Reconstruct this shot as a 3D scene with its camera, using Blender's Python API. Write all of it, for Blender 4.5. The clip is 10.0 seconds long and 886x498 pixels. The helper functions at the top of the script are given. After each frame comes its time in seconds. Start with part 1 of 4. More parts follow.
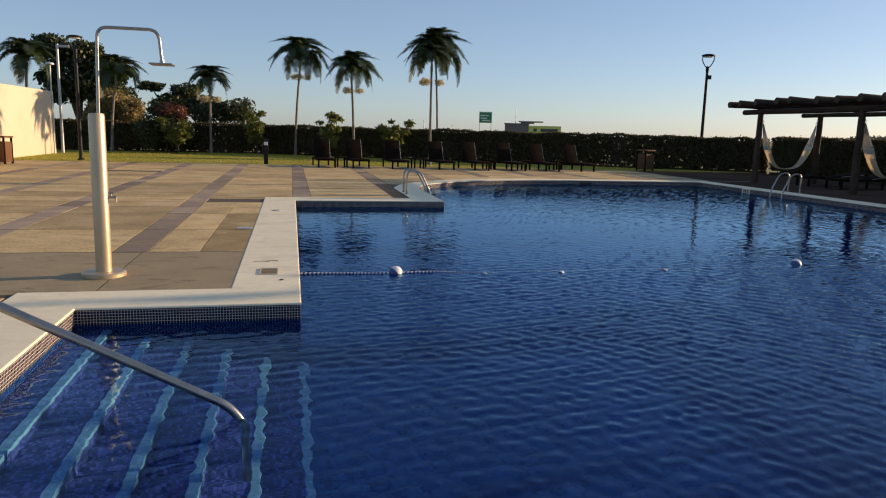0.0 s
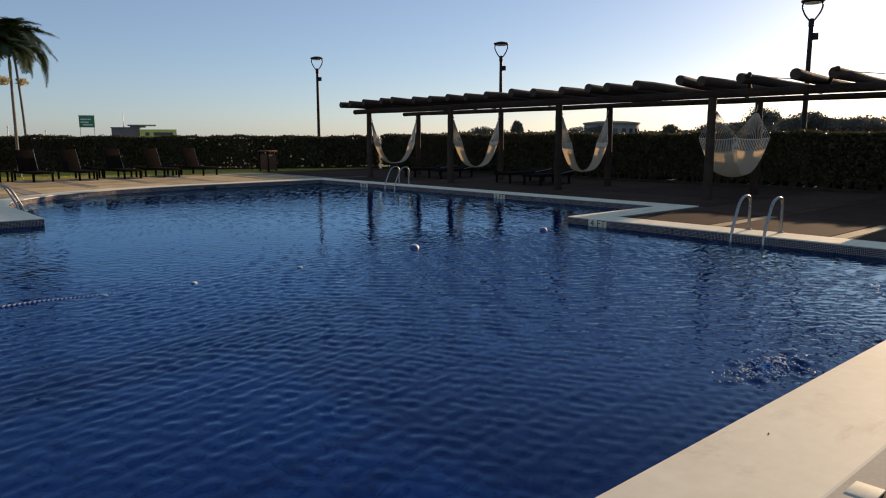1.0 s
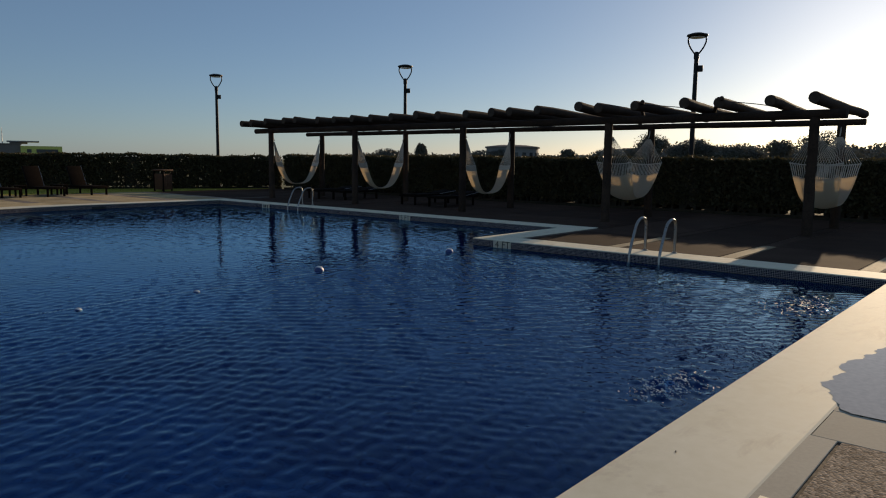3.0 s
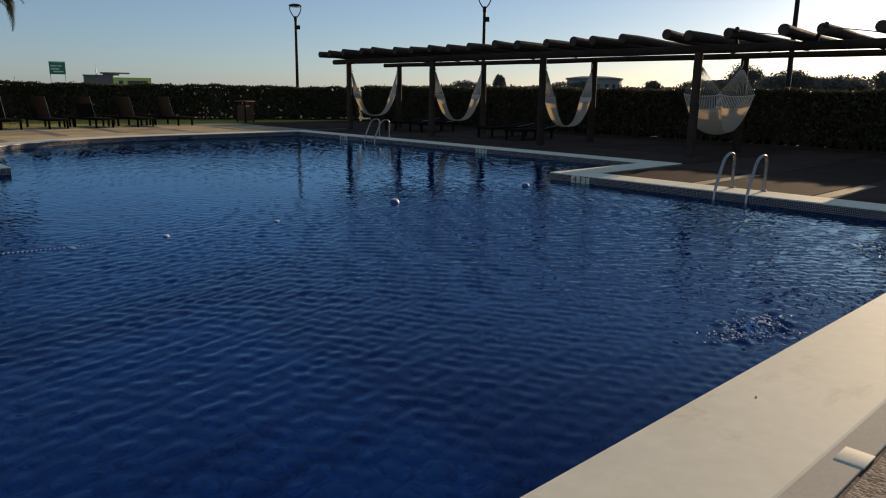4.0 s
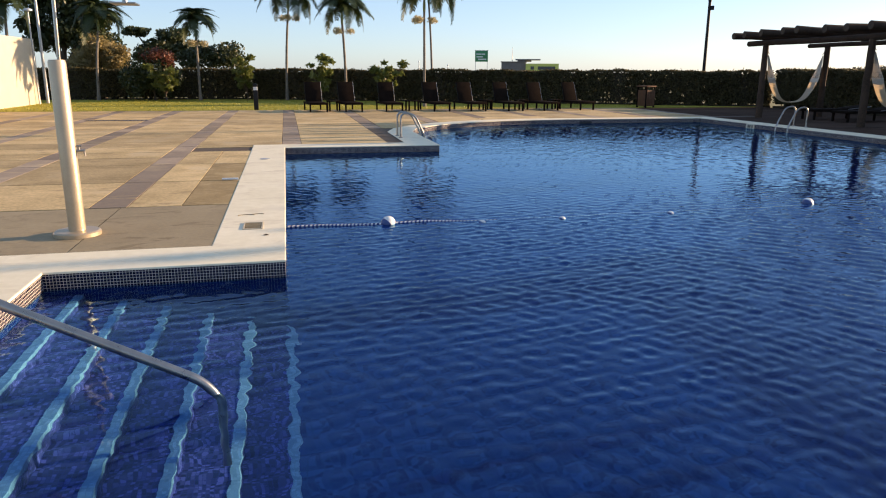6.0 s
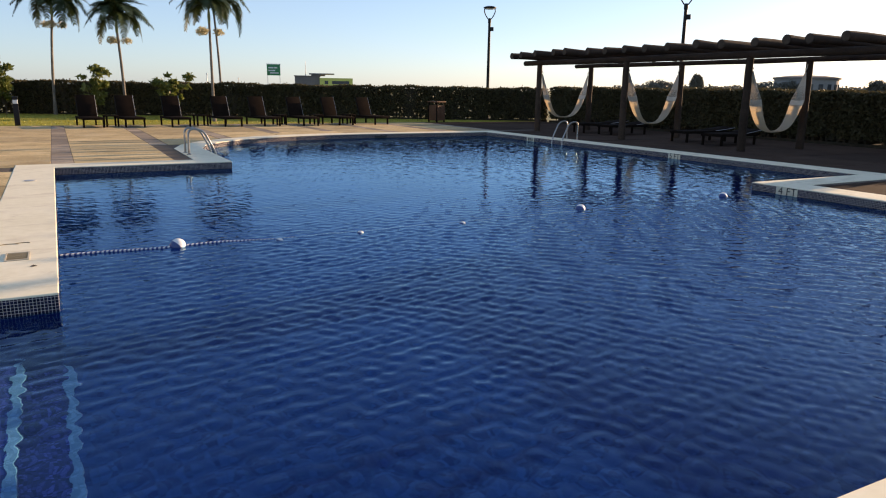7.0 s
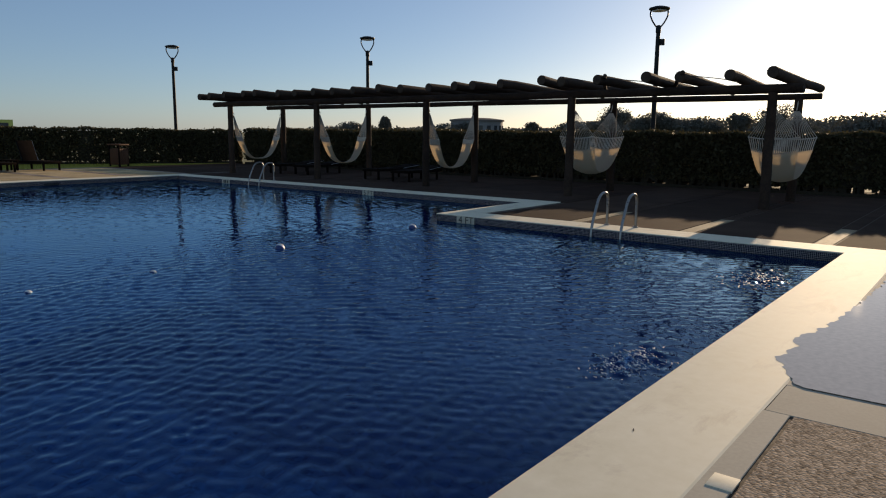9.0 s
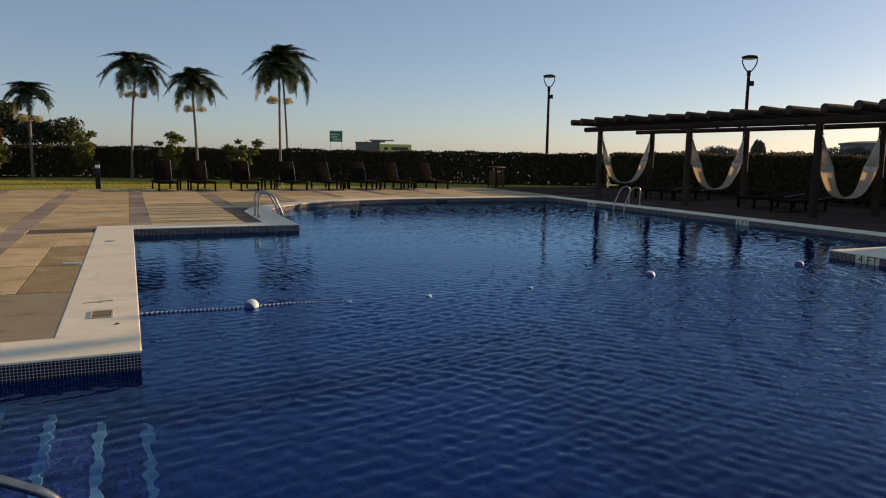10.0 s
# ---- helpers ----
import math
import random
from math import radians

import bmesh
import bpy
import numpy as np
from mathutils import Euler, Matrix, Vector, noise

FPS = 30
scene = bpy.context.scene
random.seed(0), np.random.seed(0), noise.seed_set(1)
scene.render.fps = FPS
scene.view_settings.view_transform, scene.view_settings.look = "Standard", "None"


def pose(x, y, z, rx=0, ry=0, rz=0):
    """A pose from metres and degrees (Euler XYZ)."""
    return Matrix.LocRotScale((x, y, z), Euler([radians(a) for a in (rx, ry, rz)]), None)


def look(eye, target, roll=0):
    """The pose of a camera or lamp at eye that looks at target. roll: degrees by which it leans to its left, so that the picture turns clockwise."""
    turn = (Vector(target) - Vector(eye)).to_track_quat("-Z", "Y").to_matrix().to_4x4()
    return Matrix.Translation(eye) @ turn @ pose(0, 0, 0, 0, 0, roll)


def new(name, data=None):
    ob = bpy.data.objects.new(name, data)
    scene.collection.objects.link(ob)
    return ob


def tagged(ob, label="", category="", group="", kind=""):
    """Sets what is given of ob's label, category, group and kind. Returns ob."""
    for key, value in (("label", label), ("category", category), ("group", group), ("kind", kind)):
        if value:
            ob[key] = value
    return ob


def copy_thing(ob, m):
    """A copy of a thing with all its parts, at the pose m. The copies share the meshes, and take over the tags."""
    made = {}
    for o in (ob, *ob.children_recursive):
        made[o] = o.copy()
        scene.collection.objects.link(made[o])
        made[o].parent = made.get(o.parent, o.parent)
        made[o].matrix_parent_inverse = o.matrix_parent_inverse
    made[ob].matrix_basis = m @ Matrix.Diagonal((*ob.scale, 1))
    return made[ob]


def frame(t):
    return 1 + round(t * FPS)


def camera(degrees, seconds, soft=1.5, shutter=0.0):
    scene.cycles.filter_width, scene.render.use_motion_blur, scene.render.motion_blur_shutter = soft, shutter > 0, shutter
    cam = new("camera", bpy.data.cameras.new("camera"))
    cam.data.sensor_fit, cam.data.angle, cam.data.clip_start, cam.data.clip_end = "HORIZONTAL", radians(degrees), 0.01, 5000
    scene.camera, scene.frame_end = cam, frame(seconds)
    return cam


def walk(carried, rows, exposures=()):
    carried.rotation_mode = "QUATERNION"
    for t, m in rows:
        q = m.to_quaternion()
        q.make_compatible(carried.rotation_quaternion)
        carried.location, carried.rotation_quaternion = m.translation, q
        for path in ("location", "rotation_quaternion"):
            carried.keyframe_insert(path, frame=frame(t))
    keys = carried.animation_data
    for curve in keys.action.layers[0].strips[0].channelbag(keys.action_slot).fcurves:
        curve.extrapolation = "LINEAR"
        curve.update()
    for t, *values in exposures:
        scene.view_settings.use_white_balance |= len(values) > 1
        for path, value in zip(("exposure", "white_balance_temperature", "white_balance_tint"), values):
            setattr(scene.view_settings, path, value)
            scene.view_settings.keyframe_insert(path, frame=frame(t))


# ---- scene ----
cam = camera(63.9, 10.0, 1.1)
PATH = [
    (0, (-0.076, -0.298, 1.577), (0.339, 1.631, 1.251), 1.6),
    (0.5, (0.031, -0.213, 1.567), (0.911, 1.555, 1.253), 2.7),
    (1, (-0.018, -0.158, 1.562), (1.291, 1.323, 1.253), -0.1),
    (1.5, (-0.041, -0.067, 1.550), (1.443, 1.246, 1.279), 1.0),
    (2, (-0.046, -0.036, 1.565), (1.500, 1.207, 1.306), 1.3),
    (2.2, (-0.046, -0.023, 1.564), (1.484, 1.236, 1.289), 0.9),
    (3.3, (0.105, -0.066, 1.532), (1.605, 1.236, 1.292), 0.7),
    (3.5, (0.130, -0.068, 1.524), (1.627, 1.233, 1.260), 0.9),
    (4, (0.102, -0.013, 1.533), (1.437, 1.412, 1.100), 0.8),
    (4.5, (0.078, 0.091, 1.559), (0.909, 1.839, 1.056), 0.1),
    (5, (0.083, 0.129, 1.567), (0.589, 1.996, 1.058), -0.1),
    (5.2, (0.082, 0.125, 1.567), (0.516, 2.011, 1.065), -0.2),
    (5.75, (0.066, 0.122, 1.567), (0.422, 2.028, 1.076), 0.1),
    (6.3, (0.054, 0.124, 1.566), (0.583, 1.995, 1.099), 0.5),
    (6.5, (0.043, 0.140, 1.579), (0.640, 1.994, 1.124), 0.6),
    (7, (0.097, 0.073, 1.592), (1.026, 1.789, 1.151), 0.9),
    (7.5, (0.063, 0.011, 1.548), (1.270, 1.546, 1.118), 1.1),
    (8, (0.110, -0.005, 1.539), (1.481, 1.398, 1.151), 1.4),
    (8.5, (0.112, -0.023, 1.554), (1.622, 1.235, 1.188), 1.9),
    (9, (0.123, -0.044, 1.582), (1.680, 1.170, 1.262), 0.6),
    (9.5, (0.025, 0.012, 1.602), (1.353, 1.482, 1.331), 0.8),
    (10, (-0.040, 0.174, 1.590), (0.762, 1.987, 1.323), 0.9),
]
EXPOSURES = [(0.0, 0.37, 7900, 20), (0.5, 0.32, 8500, 22), (1.0, 0.19, 7800, 20), (2.0, -0.3, 7200, 15), (3.5, -0.6, 7100, 13), (4.0, -0.15, 7400, 15), (4.5, 0.73, 7700, 18), (5.0, 0.99, 7800, 19), (6.5, 0.95, 7900, 22), (7.5, 0.66, 8000, 22), (8.5, 0.1, 7600, 19), (9.0, -0.23, 7200, 15), (9.5, -0.35, 7200, 16), (10.0, 0.1, 8400, 22)]
walk(cam, [(t, look(eye, target, roll)) for t, eye, target, roll in PATH], EXPOSURES)

# ---- light ----
SUN_AZ, SUN_EL = 83.0, 10.6
world = bpy.data.worlds.new("sky")
scene.world = world
world.use_nodes = True
wn, wl = world.node_tree.nodes, world.node_tree.links
wn.clear()
sky = wn.new("ShaderNodeTexSky")
sky.sky_type = "NISHITA"
sky.sun_disc = False
sky.sun_elevation, sky.sun_rotation = radians(SUN_EL), radians(SUN_AZ)
sky.altitude, sky.air_density, sky.dust_density, sky.ozone_density = 20, 0.75, 0.45, 3.4
wbg = wn.new("ShaderNodeBackground")
wbg.inputs["Strength"].default_value = 0.135
wout = wn.new("ShaderNodeOutputWorld")
# sea haze, a little bluer than the clear sky
haze = wn.new("ShaderNodeMix")
haze.data_type = "RGBA"
haze.inputs[0].default_value = 0.30
haze_in = [s for s in haze.inputs if s.type == "RGBA"]
haze_in[1].default_value = (1.9, 3.1, 4.7, 1)
wl.new(sky.outputs[0], haze_in[0])
wl.new([s for s in haze.outputs if s.type == "RGBA"][0], wbg.inputs["Color"])
wl.new(wbg.outputs[0], wout.inputs["Surface"])

sun_data = bpy.data.lights.new("sun", "SUN")
sun_data.energy, sun_data.angle, sun_data.color = 5.0, radians(0.55), (1.0, 0.80, 0.55)
sun = new("sun", sun_data)
sa, se = radians(SUN_AZ), radians(SUN_EL)
SUN_DIR = Vector((math.sin(sa) * math.cos(se), math.cos(sa) * math.cos(se), math.sin(se)))
sun.matrix_world = look(SUN_DIR * 60, (0, 0, 0))


# ---- materials ----
class Nodes:
    """A small helper that strings shader nodes together."""

    def __init__(self, name):
        self.mat = bpy.data.materials.new(name)
        self.mat.use_nodes = True
        self.t = self.mat.node_tree
        self.t.nodes.clear()
        self.out = self.t.nodes.new("ShaderNodeOutputMaterial")
        self.bsdf = self.t.nodes.new("ShaderNodeBsdfPrincipled")
        self.t.links.new(self.bsdf.outputs[0], self.out.inputs["Surface"])
        self.pos = self.t.nodes.new("ShaderNodeNewGeometry").outputs["Position"]

    def node(self, kind, **inputs):
        n = self.t.nodes.new(kind)
        for k, v in inputs.items():
            self.put(n.inputs[k.replace("_", " ")], v)
        return n

    def put(self, socket, v):
        if isinstance(v, bpy.types.NodeSocket):
            self.t.links.new(v, socket)
        elif isinstance(v, tuple) and socket.type == "RGBA" and len(v) == 3:
            socket.default_value = (*v, 1)
        else:
            socket.default_value = v

    def mapped(self, scale, turn=0.0):
        m = self.node("ShaderNodeMapping", Vector=self.pos)
        m.inputs["Scale"].default_value = scale
        m.inputs["Rotation"].default_value = (0, 0, radians(turn))
        return m.outputs[0]

    def noise(self, scale, detail=4.0, rough=0.55, vec=None, distortion=0.0):
        return self.node("ShaderNodeTexNoise", Vector=vec or self.pos, Scale=scale, Detail=detail, Roughness=rough, Distortion=distortion).outputs["Fac"]

    def ramp(self, fac, stops):
        r = self.node("ShaderNodeValToRGB", Fac=fac)
        e = r.color_ramp.elements
        while len(e) < len(stops):
            e.new(0.5)
        for el, (p, c) in zip(e, stops):
            el.position, el.color = p, (*c, 1)
        return r.outputs["Color"]

    def mix(self, fac, a, b, mode="MIX"):
        n = self.t.nodes.new("ShaderNodeMix")
        n.data_type, n.blend_type = "RGBA", mode
        self.put(n.inputs[0], fac)
        self.put(n.inputs[6], a)
        self.put(n.inputs[7], b)
        return n.outputs[2]

    def math(self, op, a, b=0.0):
        n = self.t.nodes.new("ShaderNodeMath")
        n.operation = op
        self.put(n.inputs[0], a)
        self.put(n.inputs[1], b)
        return n.outputs[0]

    def bump(self, height, strength=0.3, distance=0.01):
        b = self.node("ShaderNodeBump", Height=height, Strength=strength, Distance=distance)
        self.put(self.bsdf.inputs["Normal"], b.outputs[0])
        return b

    def set(self, **inputs):
        for k, v in inputs.items():
            self.put(self.bsdf.inputs[k.replace("_", " ")], v)
        return self


def mottled(name, dark, light, fine=40.0, coarse=1.5, rough=0.8, bump=0.3, depth=0.004, metal=0.0, wear=None, rand=0.0, gloss=0.5, hard=0.18, patchy=0.11, stain=None):
    """A surface with grain at a fine and a coarse scale."""
    n = Nodes(name)
    a, b = n.noise(fine, 5, 0.6), n.noise(coarse, 4, 0.6)
    mixed = n.math("ADD", n.math("MULTIPLY", a, 0.5), n.math("MULTIPLY", b, 0.5))
    col = n.ramp(mixed, [(0.5 - hard, dark), (0.5 + hard, light)])
    if wear:
        col = n.mix(n.ramp(n.noise(coarse * 0.5, 6, 0.65), [(0.55, (0, 0, 0)), (0.72, (1, 1, 1))]), col, wear)
    if stain:
        blot = n.noise(coarse * 2.3, 8, 0.7, n.mapped((0.55, 1.3, 1.0)), 0.8)
        col = n.mix(n.ramp(blot, [(0.54, (0, 0, 0)), (0.66, (0.75, 0.75, 0.75))]), col, stain)
    if rand:
        info = n.t.nodes.new("ShaderNodeObjectInfo")
        shade = n.ramp(info.outputs["Random"], [(0.0, (1 - rand,) * 3), (1.0, (1 + rand * 0.3,) * 3)])
        col = n.mix(1.0, col, shade, "MULTIPLY")
    n.set(Base_Color=col, Roughness=n.ramp(a, [(0.3, (max(rough - patchy, 0.02),) * 3), (0.7, (min(rough + patchy, 1),) * 3)]), Metallic=metal)
    n.set(Specular_IOR_Level=gloss)
    n.bump(a, bump, depth)
    return n.mat


def leafy(name, dark, light, clear=0.3, gloss=0.5):
    """Leaves: varied leaf by leaf, letting some light through."""
    n = Nodes(name)
    isle = n.t.nodes.new("ShaderNodeNewGeometry").outputs["Random Per Island"]
    col = n.mix(n.noise(0.8, 3), n.ramp(isle, [(0.0, dark), (1.0, light)]), n.ramp(isle, [(0.0, light), (1.0, dark)]))
    n.set(Base_Color=col, Roughness=0.5, Specular_IOR_Level=gloss)
    thin = n.node("ShaderNodeBsdfTranslucent", Color=col)
    both = n.node("ShaderNodeMixShader", Fac=clear)
    n.t.links.new(n.bsdf.outputs[0], both.inputs[1])
    n.t.links.new(thin.outputs[0], both.inputs[2])
    n.t.links.new(both.outputs[0], n.out.inputs["Surface"])
    return n.mat


def mosaic(name, glaze, pale, grout, size=0.025, rough=0.25, vary=1.0, gloss=0.5, relief=0.5, joint=0.07):
    """Small square glass tiles with grout, laid in the planes of the axes."""
    n = Nodes(name)
    sep = n.node("ShaderNodeSeparateXYZ", Vector=n.pos)
    cell, inside = [], None
    for out in sep.outputs:
        p = n.math("DIVIDE", n.math("ADD", out, 50.00713), size)
        cell.append(n.math("FLOOR", p))
        fr = n.math("FRACT", p)
        edge = n.math("MINIMUM", fr, n.math("SUBTRACT", 1.0, fr))
        step = n.math("GREATER_THAN", edge, joint)
        inside = (inside or []) + [step]
    nrm = n.t.nodes.new("ShaderNodeNewGeometry").outputs["Normal"]
    ns = n.node("ShaderNodeSeparateXYZ", Vector=nrm)
    keep = None
    for k in range(3):
        across = n.math("GREATER_THAN", n.math("ABSOLUTE", ns.outputs[k]), 0.7)
        ok = n.math("MAXIMUM", inside[k], across)
        keep = ok if keep is None else n.math("MULTIPLY", keep, ok)
    comb = n.node("ShaderNodeCombineXYZ", X=cell[0], Y=cell[1], Z=cell[2])
    white = n.node("ShaderNodeTexWhiteNoise", Vector=comb.outputs[0])
    tile = n.ramp(white.outputs["Value"], [(0.0, glaze), (0.55, tuple(g * (1 - vary) + (g + p) / 2 * vary for g, p in zip(glaze, pale))), (1.0, pale)])
    n.set(Specular_IOR_Level=gloss, Base_Color=n.mix(keep, grout, tile), Roughness=n.mix(keep, (0.8,) * 3, (rough,) * 3))
    n.bump(keep, relief, 0.002)
    return n.mat


M_COPING = mottled("cream_coping_paint", (0.76, 0.68, 0.48), (0.90, 0.82, 0.62), 9, 0.9, 0.72, 0.0, 0.0006, wear=(0.70, 0.62, 0.46), gloss=0.25, patchy=0.015, stain=(0.66, 0.57, 0.41))
M_SLAB = mottled("tan_stamped_concrete", (0.44, 0.315, 0.152), (0.70, 0.51, 0.265), 20, 1.1, 0.85, 0.5, 0.005, wear=(0.55, 0.43, 0.265), rand=0.30, gloss=0.2, hard=0.10, stain=(0.33, 0.23, 0.115))
M_SLAB_GREY = mottled("grey_plain_concrete", (0.25, 0.195, 0.115), (0.40, 0.32, 0.195), 24, 1.4, 0.8, 0.4, 0.004, wear=(0.33, 0.255, 0.155), rand=0.1, gloss=0.25, stain=(0.19, 0.14, 0.08))
M_BAND = mottled("purple_grey_slate_band", (0.25, 0.19, 0.14), (0.42, 0.32, 0.225), 16, 1.3, 0.75, 0.5, 0.005, wear=(0.46, 0.35, 0.21), rand=0.4, gloss=0.2, stain=(0.50, 0.37, 0.21))
M_STAINED = mottled("stained_brown_concrete", (0.23, 0.16, 0.072), (0.44, 0.315, 0.155), 22, 1.6, 0.85, 0.5, 0.006, wear=(0.50, 0.38, 0.20), gloss=0.2, stain=(0.50, 0.37, 0.20))
M_BED = mottled("dark_joint_mortar", (0.055, 0.038, 0.024), (0.10, 0.07, 0.045), 30, 1.0, 0.9, 0.5, 0.004)
M_STRIP = mottled("light_concrete_strip", (0.46, 0.40, 0.30), (0.62, 0.55, 0.42), 40, 1.3, 0.85, 0.04, 0.001, rand=0.12, gloss=0.2, patchy=0.03)
# dark pebble brown, deepened further for the shade beside the pergola
M_BROWNPAVE = mottled("shade_deepened_brown_paver", (0.046, 0.028, 0.021), (0.096, 0.062, 0.045), 35, 1.2, 0.95, 0.25, 0.003, rand=0.25, gloss=0.03)
M_STEEL = mottled("brushed_steel", (0.30, 0.28, 0.26), (0.40, 0.38, 0.35), 14, 4, 0.30, 0.0, 0.001, metal=1.0, patchy=0.04)
M_SATIN = mottled("satin_steel_pillar", (0.44, 0.345, 0.235), (0.55, 0.44, 0.31), 90, 3, 0.42, 0.05, 0.001, metal=0.6)
M_DARKMETAL = mottled("black_painted_metal", (0.008, 0.008, 0.009), (0.02, 0.02, 0.02), 60, 3, 0.5, 0.1, 0.001, gloss=0.2)
M_GREYMETAL = mottled("galvanised_metal", (0.36, 0.37, 0.38), (0.5, 0.5, 0.5), 60, 3, 0.5, 0.1, 0.001, metal=0.6)
M_LOG = mottled("dark_stained_log", (0.028, 0.018, 0.013), (0.09, 0.057, 0.039), 22, 2.5, 0.85, 0.6, 0.01, rand=0.3, gloss=0.15)
M_LOGEND = mottled("weathered_log_end", (0.045, 0.032, 0.024), (0.105, 0.078, 0.058), 60, 6, 0.9, 0.5, 0.004, gloss=0.1)
M_WICKER = mottled("dark_brown_wicker", (0.008, 0.0055, 0.004), (0.02, 0.013, 0.01), 70, 4, 0.9, 0.7, 0.006, gloss=0.03)
M_BINWOOD = mottled("reddish_brown_wood", (0.085, 0.038, 0.02), (0.16, 0.075, 0.038), 25, 2, 0.7, 0.4, 0.003, gloss=0.2)
M_COTTON = leafy("cream_hammock_cotton", (0.62, 0.53, 0.40), (0.76, 0.67, 0.53), 0.6)
M_ROPE = mottled("cream_cotton_cord", (0.5, 0.44, 0.36), (0.66, 0.6, 0.5), 80, 8, 0.9, 0.4, 0.002)
M_BARK = mottled("grey_palm_bark", (0.10, 0.085, 0.068), (0.25, 0.215, 0.175), 12, 2.5, 0.85, 0.8, 0.02)
M_BROWNBARK = mottled("brown_tree_bark", (0.045, 0.032, 0.022), (0.12, 0.09, 0.065), 14, 2.5, 0.9, 0.8, 0.02)
M_FROND = leafy("palm_frond_green", (0.012, 0.030, 0.009), (0.055, 0.085, 0.024), 0.3)
M_CROWNSHAFT = mottled("green_crownshaft", (0.12, 0.16, 0.06), (0.22, 0.25, 0.10), 20, 3, 0.5, 0.2, 0.003)
M_FRUIT = leafy("pale_palm_flowers", (0.40, 0.34, 0.19), (0.62, 0.55, 0.36), 0.35)
M_HEDGE = leafy("hedge_leaf", (0.05, 0.044, 0.022), (0.118, 0.098, 0.048), 0.25, 0.1)
M_CORE = mottled("hedge_inner_fill", (0.03, 0.025, 0.017), (0.065, 0.051, 0.035), 15, 3, 0.95, 0.8, 0.02, gloss=0.05)
M_SHRUB = leafy("shrub_leaf", (0.055, 0.085, 0.015), (0.21, 0.22, 0.05), 0.4)
M_TREE = leafy("tree_leaf", (0.022, 0.036, 0.012), (0.06, 0.075, 0.025), 0.25)
# distance haze is mixed into this leaf colour, paler and greyer
M_FARTREE = leafy("haze_greyed_leaf", (0.11, 0.105, 0.082), (0.165, 0.155, 0.12), 0.15)
M_OLIVE = leafy("dry_olive_leaf", (0.17, 0.14, 0.055), (0.36, 0.27, 0.11), 0.35)
M_BLOOM = leafy("red_bloom", (0.12, 0.035, 0.02), (0.21, 0.072, 0.04), 0.3)
M_GRASSBLADE = leafy("lawn_blade", (0.27, 0.265, 0.035), (0.42, 0.37, 0.06), 0.35)
M_LAWN = mottled("lawn_turf", (0.26, 0.245, 0.035), (0.40, 0.345, 0.06), 9, 0.4, 0.95, 0.4, 0.02, gloss=0.1)
M_GROUND = mottled("dry_ground", (0.09, 0.095, 0.022), (0.17, 0.15, 0.045), 3, 0.08, 0.95, 0.6, 0.03)
M_PLASTER = mottled("cream_wall_plaster", (0.50, 0.43, 0.33), (0.60, 0.53, 0.42), 30, 0.6, 0.9, 0.3, 0.004, wear=(0.46, 0.39, 0.30), gloss=0.2)
M_WHITE = mottled("white_plastic", (0.70, 0.70, 0.67), (0.80, 0.80, 0.77), 30, 3, 0.4, 0.05, 0.001)
M_BLUEPLASTIC = mottled("blue_plastic", (0.02, 0.05, 0.16), (0.04, 0.09, 0.24), 30, 3, 0.4, 0.05, 0.001)
M_MARKER = mottled("cream_marker_tile", (0.55, 0.50, 0.36), (0.66, 0.61, 0.46), 40, 3, 0.35, 0.1, 0.001)
M_INK = mottled("black_glaze", (0.012, 0.012, 0.012), (0.03, 0.03, 0.03), 40, 3, 0.35, 0.1, 0.001)
M_GLASS_DARK = mottled("dark_window_glass", (0.03, 0.035, 0.04), (0.06, 0.07, 0.08), 5, 1, 0.12, 0.05, 0.001)
M_BLDG_GREY = mottled("grey_facade", (0.17, 0.145, 0.13), (0.25, 0.215, 0.19), 2, 0.1, 0.9, 0.2, 0.01, gloss=0.1)
M_BLDG_YELLOW = mottled("lime_facade", (0.62, 0.62, 0.14), (0.74, 0.72, 0.2), 2, 0.1, 0.8, 0.2, 0.01)
M_BLDG_PALE = mottled("pale_facade", (0.22, 0.21, 0.20), (0.30, 0.29, 0.28), 2, 0.1, 0.8, 0.2, 0.01)
M_SIGN = mottled("green_sign_face", (0.02, 0.20, 0.08), (0.03, 0.27, 0.11), 3, 0.3, 0.5, 0.1, 0.002)
M_WALLTILE = mosaic("navy_waterline_tile", (0.005, 0.005, 0.016), (0.018, 0.018, 0.048), (0.52, 0.46, 0.40), gloss=0.06, relief=0.15, joint=0.072)
M_POOLTILE = mosaic("blue_pool_tile", (0.0013, 0.0208, 0.103), (0.0033, 0.053, 0.193), (0.0021, 0.041, 0.140), 0.05, 0.8, gloss=0.0, relief=0.0)
M_STEPTILE = mosaic("violet_blue_step_tile", (0.006, 0.006, 0.055), (0.20, 0.15, 0.42), (0.05, 0.055, 0.19), 0.025, 0.3, vary=0.55)
M_STRIPE = mosaic("pale_blue_nosing_tile", (0.20, 0.33, 0.37), (0.42, 0.56, 0.58), (0.28, 0.39, 0.42), 0.025, 0.3)


def pebble_material():
    n = Nodes("brown_washed_pebble")
    v = n.node("ShaderNodeTexVoronoi", Vector=n.pos, Scale=62.0)
    big = n.noise(3.0, 4)
    col = n.mix(0.35, n.ramp(v.outputs["Color"], [(0.1, (0.12, 0.085, 0.055)), (0.9, (0.80, 0.60, 0.42))]), n.ramp(big, [(0.3, (0.26, 0.18, 0.115)), (0.7, (0.50, 0.37, 0.245))]))
    n.set(Base_Color=col, Roughness=0.95, Specular_IOR_Level=0.05)
    n.bump(v.outputs["Distance"], 0.6, -0.005)
    return n.mat


